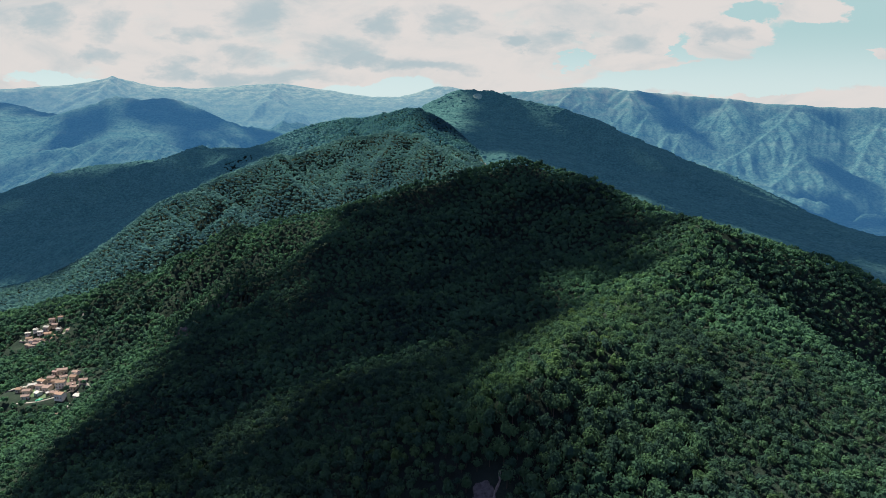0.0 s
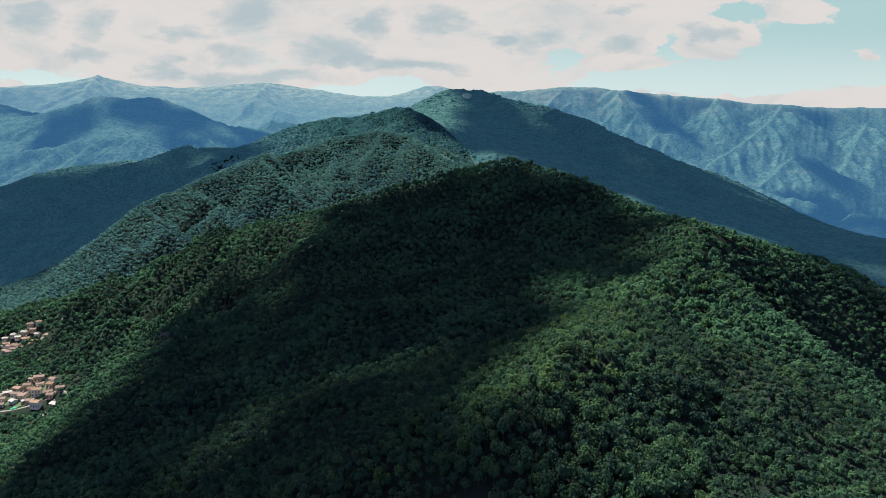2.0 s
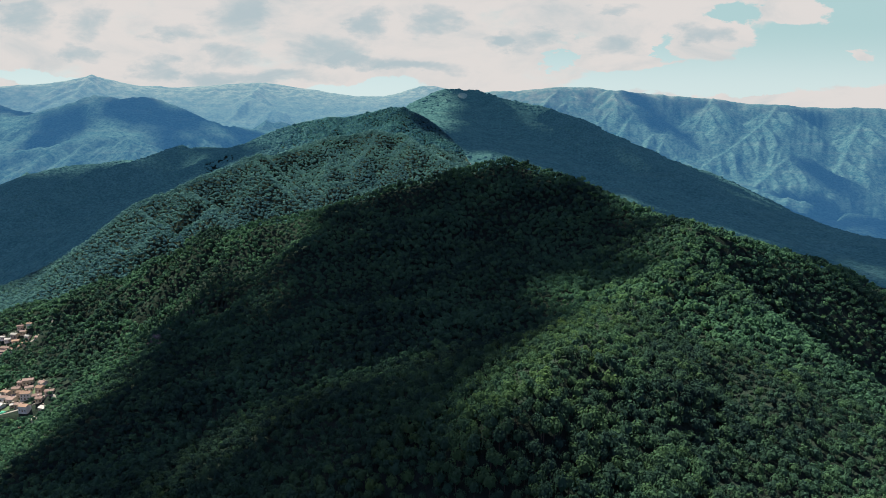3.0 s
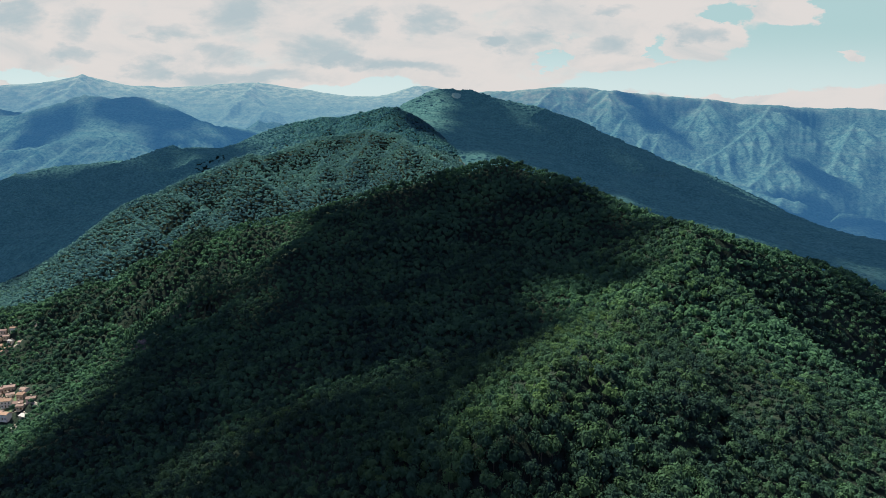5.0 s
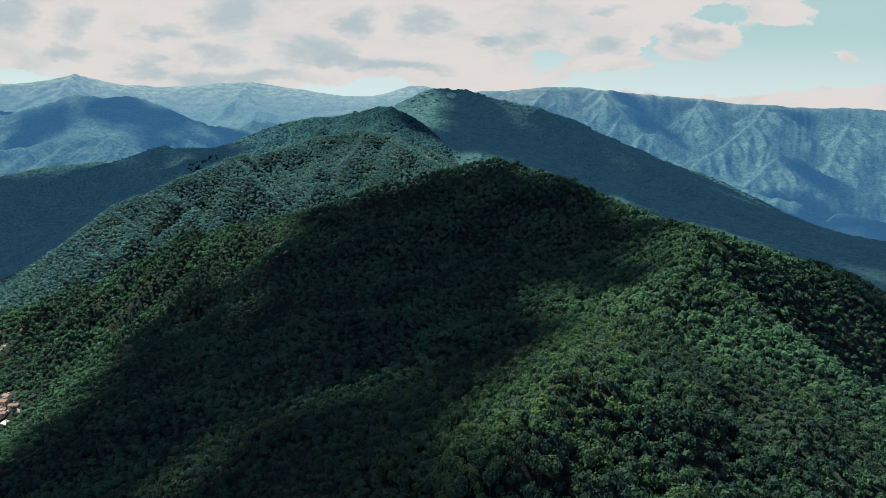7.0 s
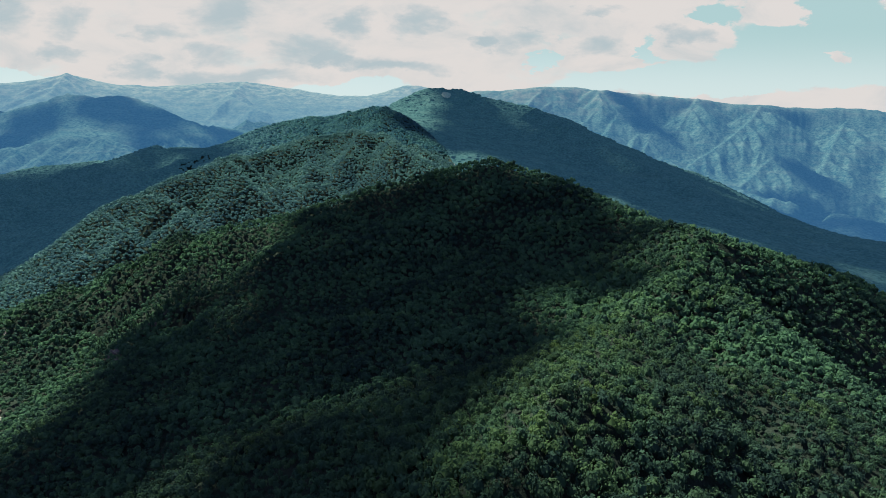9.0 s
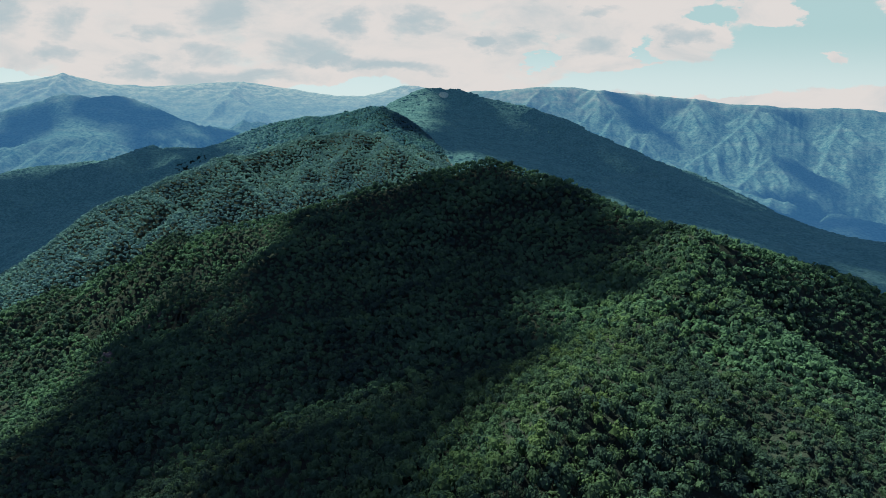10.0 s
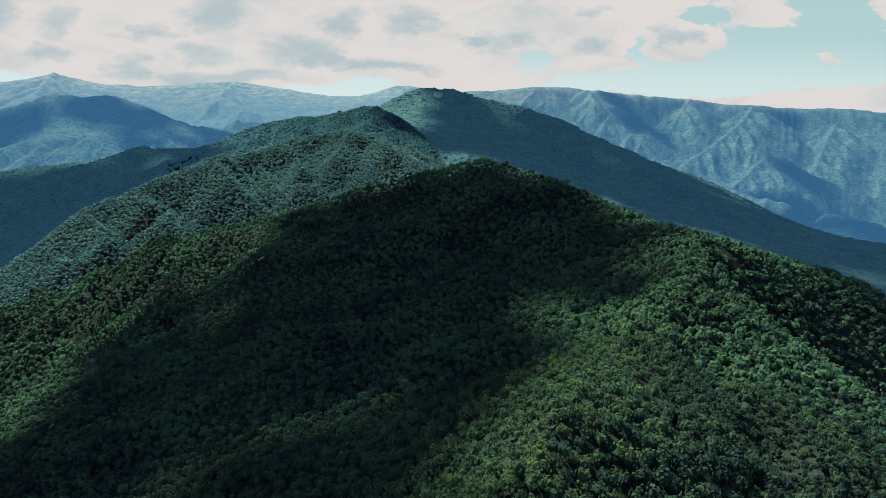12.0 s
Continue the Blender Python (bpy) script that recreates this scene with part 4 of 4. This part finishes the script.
draped("road", ((-520, 752), (-476, 748), (-452, 750), (-432, 738), (-424, 728)), 3.0, PALE, "pale gravel road through the upper hamlet", "road")
draped("road", ((-430, 588), (-395, 600), (-375, 588), (-350, 578), (-325, 566), (-300, 560)), 3.0, PALE, "pale gravel road through the lower hamlet", "road")
draped("road", ((-398, 562), (-376, 560), (-352, 566), (-338, 576)), 2.4, PALE, "narrow pale lane between houses", "road")
TRAIL = plain("trodden_earth", (0.14, 0.13, 0.11, 1), (0.26, 0.24, 0.21, 1), 1.5)
draped("path", ((18.8, 196), (18.6, 193), (16.6, 190), (16.2, 187), (13.8, 183), (12.0, 176)), 0.75, TRAIL, "thin pale footpath beside bare rock", "path", 0.5)


def mound(name, x, y, sx, sy, sz, mat, label, category, seed, lift=0.0):
    """A low uneven heap of rock or cloth, resting on the land."""
    bm = bmesh.new()
    bmesh.ops.create_icosphere(bm, subdivisions=4, radius=1)
    for v in bm.verts:
        q = v.co.copy()
        k = 1 + 0.28 * noise.noise(q * 2.1 + Vector((seed, 0, 0))) + 0.16 * noise.noise(q * 5.3 + Vector((0, seed, 0))) + 0.07 * noise.noise(q * 13.0)
        v.co = (q.x * sx * k, q.y * sy * k, q.z * sz * k)
    flat_co = np.array([v.co[:] for v in bm.verts])
    rise = soil(flat_co[:, 0] + x, flat_co[:, 1] + y) - float(soil(x, y))
    for v, dz in zip(bm.verts, rise):
        v.co.z += float(dz)
    ob = part(name, bm, mat)
    ob.location = (x, y, float(soil(x, y)) + lift)
    return tagged(ob, label, category)


mound("rock_outcrop", 13.0, 189.5, 3.6, 5.2, 0.8, ROCK, "bare grey rock slab beside the footpath", "rock", 3)
mound("rock_outcrop", -34, 190, 2.2, 2.5, 0.9, ROCK, "small bare grey rock among trees", "rock", 5)
for k, (x, y, a, b) in enumerate(((-243, 647, 9, 6), (-262, 618, 7, 4), (-232, 668, 6, 5), (-250, 600, 5, 3))):
    mound("rock_outcrop", x, y, a, b, 8.0, ROCK, "pale grey crag breaking through the wooded slope", "rock", 11 + k, 2.5)
# pale grass colour plus blue emission in place of haze
BARE = backdrop_material("bare_hill_grass", (0.16, 0.20, 0.15, 1), (0.32, 0.34, 0.25, 1), (0.3, 0.33, 0.24, 1), (0.0050, 0.0200, 0.0340, 1), 0.2, 330, 480)
mound("clearing", 124, 2335, 15, 22, 2.5, BARE, "small bare pale clearing near the wooded peak", "clearing", 31, 6.3)
mound("tarpaulin", -377, 563, 3.4, 2.2, 1.4, GREEN, "bright green tarpaulin over a garden heap", "tarpaulin", 21)


def meadow(x, y, a, b, label):
    """Grass round the houses, a little above the soil, with an uneven rim."""
    k, w = np.linspace(0, 1, 14)[:, None], np.linspace(0, 2 * math.pi, 73)[None, :-1]
    rim = 1 + 0.12 * np.sin(3 * w + x) + 0.08 * np.sin(7 * w + y)
    px, py = x + a * k * rim * np.cos(w), y + b * k * rim * np.sin(w)
    pz = soil(px, py) + 0.12 * (1 - k ** 6) - 0.3 * k ** 6
    idx = np.arange(px.size).reshape(px.shape)
    nxt = np.roll(idx, -1, 1)
    quads = np.stack([idx[:-1], idx[1:], nxt[1:], nxt[:-1]], -1).reshape(-1, 4)
    ob = array_mesh("grass_field", np.stack([px, py, pz], -1).reshape(-1, 3), quads, GRASS)
    return tagged(ob, label, "meadow", kind="structure")


meadow(-378, 584, 32, 20, "mown green grass between the houses of the lower hamlet")
meadow(-484, 746, 28, 18, "mown green grass between the houses of the upper hamlet")

# ---- a cloud over the hill, whose shade lies on it ----
CLOUD, N = material("cloud")
p = N.add("ShaderNodeNewGeometry").outputs["Position"]
finish(N, surface(N, N.mix(N.noise(p, 0.02), (0.78, 0.78, 0.8, 1), (0.86, 0.86, 0.86, 1))))


def cloud_bank(label, outline, base, seed, grain=1.0):
    """A bank of puffs over the ovals (x, y, half width, half length, turn, density) of land that it shades."""
    g = np.random.default_rng(seed)
    verts, faces, at = [], [], 0
    for ox, oy, a, b, turn, thick in outline:
        ground = float(canopy(ox, oy))
        for n in range(max(6, int(thick * 3.6 * a * b / (33 * grain) ** 2))):
            d, w = math.sqrt(g.uniform(0, 1)), g.uniform(0, 6.283)
            edge = 0.95 + 0.15 * math.sin(3 * w + ox) + 0.1 * math.sin(7 * w + oy)
            q = Vector((a * d * edge * math.cos(w), b * d * edge * math.sin(w), 0))
            q.rotate(Euler((0, 0, radians(turn))))
            size = g.uniform(20, 40) * (1.1 - 0.5 * d) * grain
            c = Vector((ox + q.x, oy + q.y, ground)) + SUN_WAY * ((base + g.uniform(0, 50)) / SUN_WAY.z)
            verts.append(ICO_V * g.uniform(0.8, 1.25, (12, 1)) * (size, size, size * 0.6) + np.array(c))
            faces.append(ICO_F + at)
            at += 12
    ob = array_mesh("cloud", np.concatenate(verts), np.concatenate(faces), CLOUD)
    return tagged(ob, label, "cloud", kind="stuff")


HILL_SHADE = [
    (0, 600, 115, 150, 0, 1.3), (105, 640, 75, 100, 12, 1.3), (20, 735, 95, 55, 12, 1.3), (-55, 500, 90, 130, 0, 1.3), (45, 470, 60, 80, 0, 1.2), (85, 540, 60, 70, 0, 1.2),
    (-110, 420, 85, 110, 10, 1.3), (-150, 540, 60, 90, 0, 1.3), (-175, 400, 60, 90, 0, 1.3), (-190, 470, 42, 100, 0, 1.3), (-195, 580, 34, 60, 0, 1.1), (-150, 615, 50, 40, 0, 1.2),
    (-185, 320, 65, 60, 0, 1.1), (-110, 320, 60, 50, 0, 0.9), (-20, 390, 60, 60, 0, 1.2), (40, 395, 40, 40, 0, 1.0), (115, 480, 40, 45, 0, 1.1), (-100, 660, 50, 50, 0, 1.1), (-60, 740, 45, 50, 0, 1.1),
    (0, 300, 60, 45, 0, 0.5), (62, 362, 28, 40, 0, 0.5), (122, 432, 25, 45, 0, 0.5), (165, 525, 35, 45, 0, 0.8), (-60, 270, 50, 45, 0, 0.4), (-110, 260, 60, 45, 0, 0.55), (-28, 240, 38, 32, 0, 0.4), (8, 190, 36, 20, 0, 0.7), (18, 300, 30, 45, 0, 0.45), (-2, 255, 26, 35, 0, 0.4), (-40, 298, 35, 25, 0, 0.6), (40, 345, 30, 40, 0, 0.6), (-245, 430, 30, 70, 0, 0.5), (-235, 560, 25, 60, 0, 0.5), (-255, 640, 30, 40, 0, 0.4), (-120, 700, 40, 40, 0, 0.5), (-105, 765, 35, 30, 0, 0.4), (-40, 195, 40, 25, 0, 0.5),
    (-190, 690, 40, 55, 0, 0.9), (-230, 690, 32, 50, 10, 0.7), (150, 620, 30, 60, 0, 1.0),
    (360, 470, 75, 50, 12, 1.0), (-230, 400, 25, 60, 0, 0.9), (-215, 520, 22, 50, 0, 0.8), (-240, 320, 40, 50, 0, 0.9),
]
FAR_SHADE = [
    (300, 1750, 260, 330, 0, 1.2), (620, 1650, 260, 330, 0, 1.2), (700, 1250, 300, 250, 0, 1.2), (1000, 1550, 300, 420, 20, 1.2), (200, 2280, 125, 140, 0, 1.2), (400, 2150, 220, 130, -14, 1.2), (750, 2000, 300, 150, -25, 1.2),
    (190, 1500, 60, 200, 0, 1.1), (1250, 1550, 220, 350, 0, 1.1), (420, 1050, 230, 200, 0, 1.2), (-900, 1650, 300, 230, 0, 1.2), (-590, 1780, 130, 230, 0, 1.1), (-1200, 1780, 300, 200, 0, 1.1), (-780, 1430, 150, 150, 0, 1.1), (-1000, 1350, 260, 150, 20, 1.1),
    (215, 2000, 60, 120, 0, 1.1), (200, 2160, 90, 90, 0, 1.1), (240, 2040, 90, 130, 0, 1.1), (-700, 1180, 80, 60, 0, 1.1), (-640, 1270, 50, 60, 0, 1.1), (-590, 1410, 50, 80, 0, 1.0), (-740, 1260, 80, 80, 0, 1.2), (-700, 1380, 70, 100, 0, 1.2), (-670, 1520, 60, 100, 0, 1.2), (-860, 1270, 170, 110, 20, 1.1), (750, 1080, 150, 130, 0, 1.2), (640, 860, 130, 110, 0, 1.1), (780, 950, 120, 100, 0, 1.1), (-640, 1460, 100, 130, 0, 1.0), (-1050, 1180, 200, 120, 0, 1.1), (1350, 1850, 220, 250, 0, 1.0), (1420, 2080, 130, 110, 0, 1.1),
]
cloud_bank("white cumulus cloud drifting above the dark hill", HILL_SHADE, 700, 3)
cloud_bank("broad grey-white cloud bank above the wooded peak", FAR_SHADE, 1250, 5, 3.0)
cloud_bank("white cumulus cloud above the far massif", ((1540, 2330, 170, 90, 10, 0.8), (1150, 3200, 90, 170, 0, 0.8), (1700, 2600, 90, 120, 0, 0.7)), 1300, 6, 3.0)
cloud_bank("white cumulus cloud above the western range", ((-1150, 2650, 330, 160, 10, 1.1), (-700, 2700, 260, 180, 0, 1.1), (-1450, 2500, 200, 120, 0, 0.9), (-1900, 3200, 300, 140, 0, 0.9)), 1300, 7, 3.0)
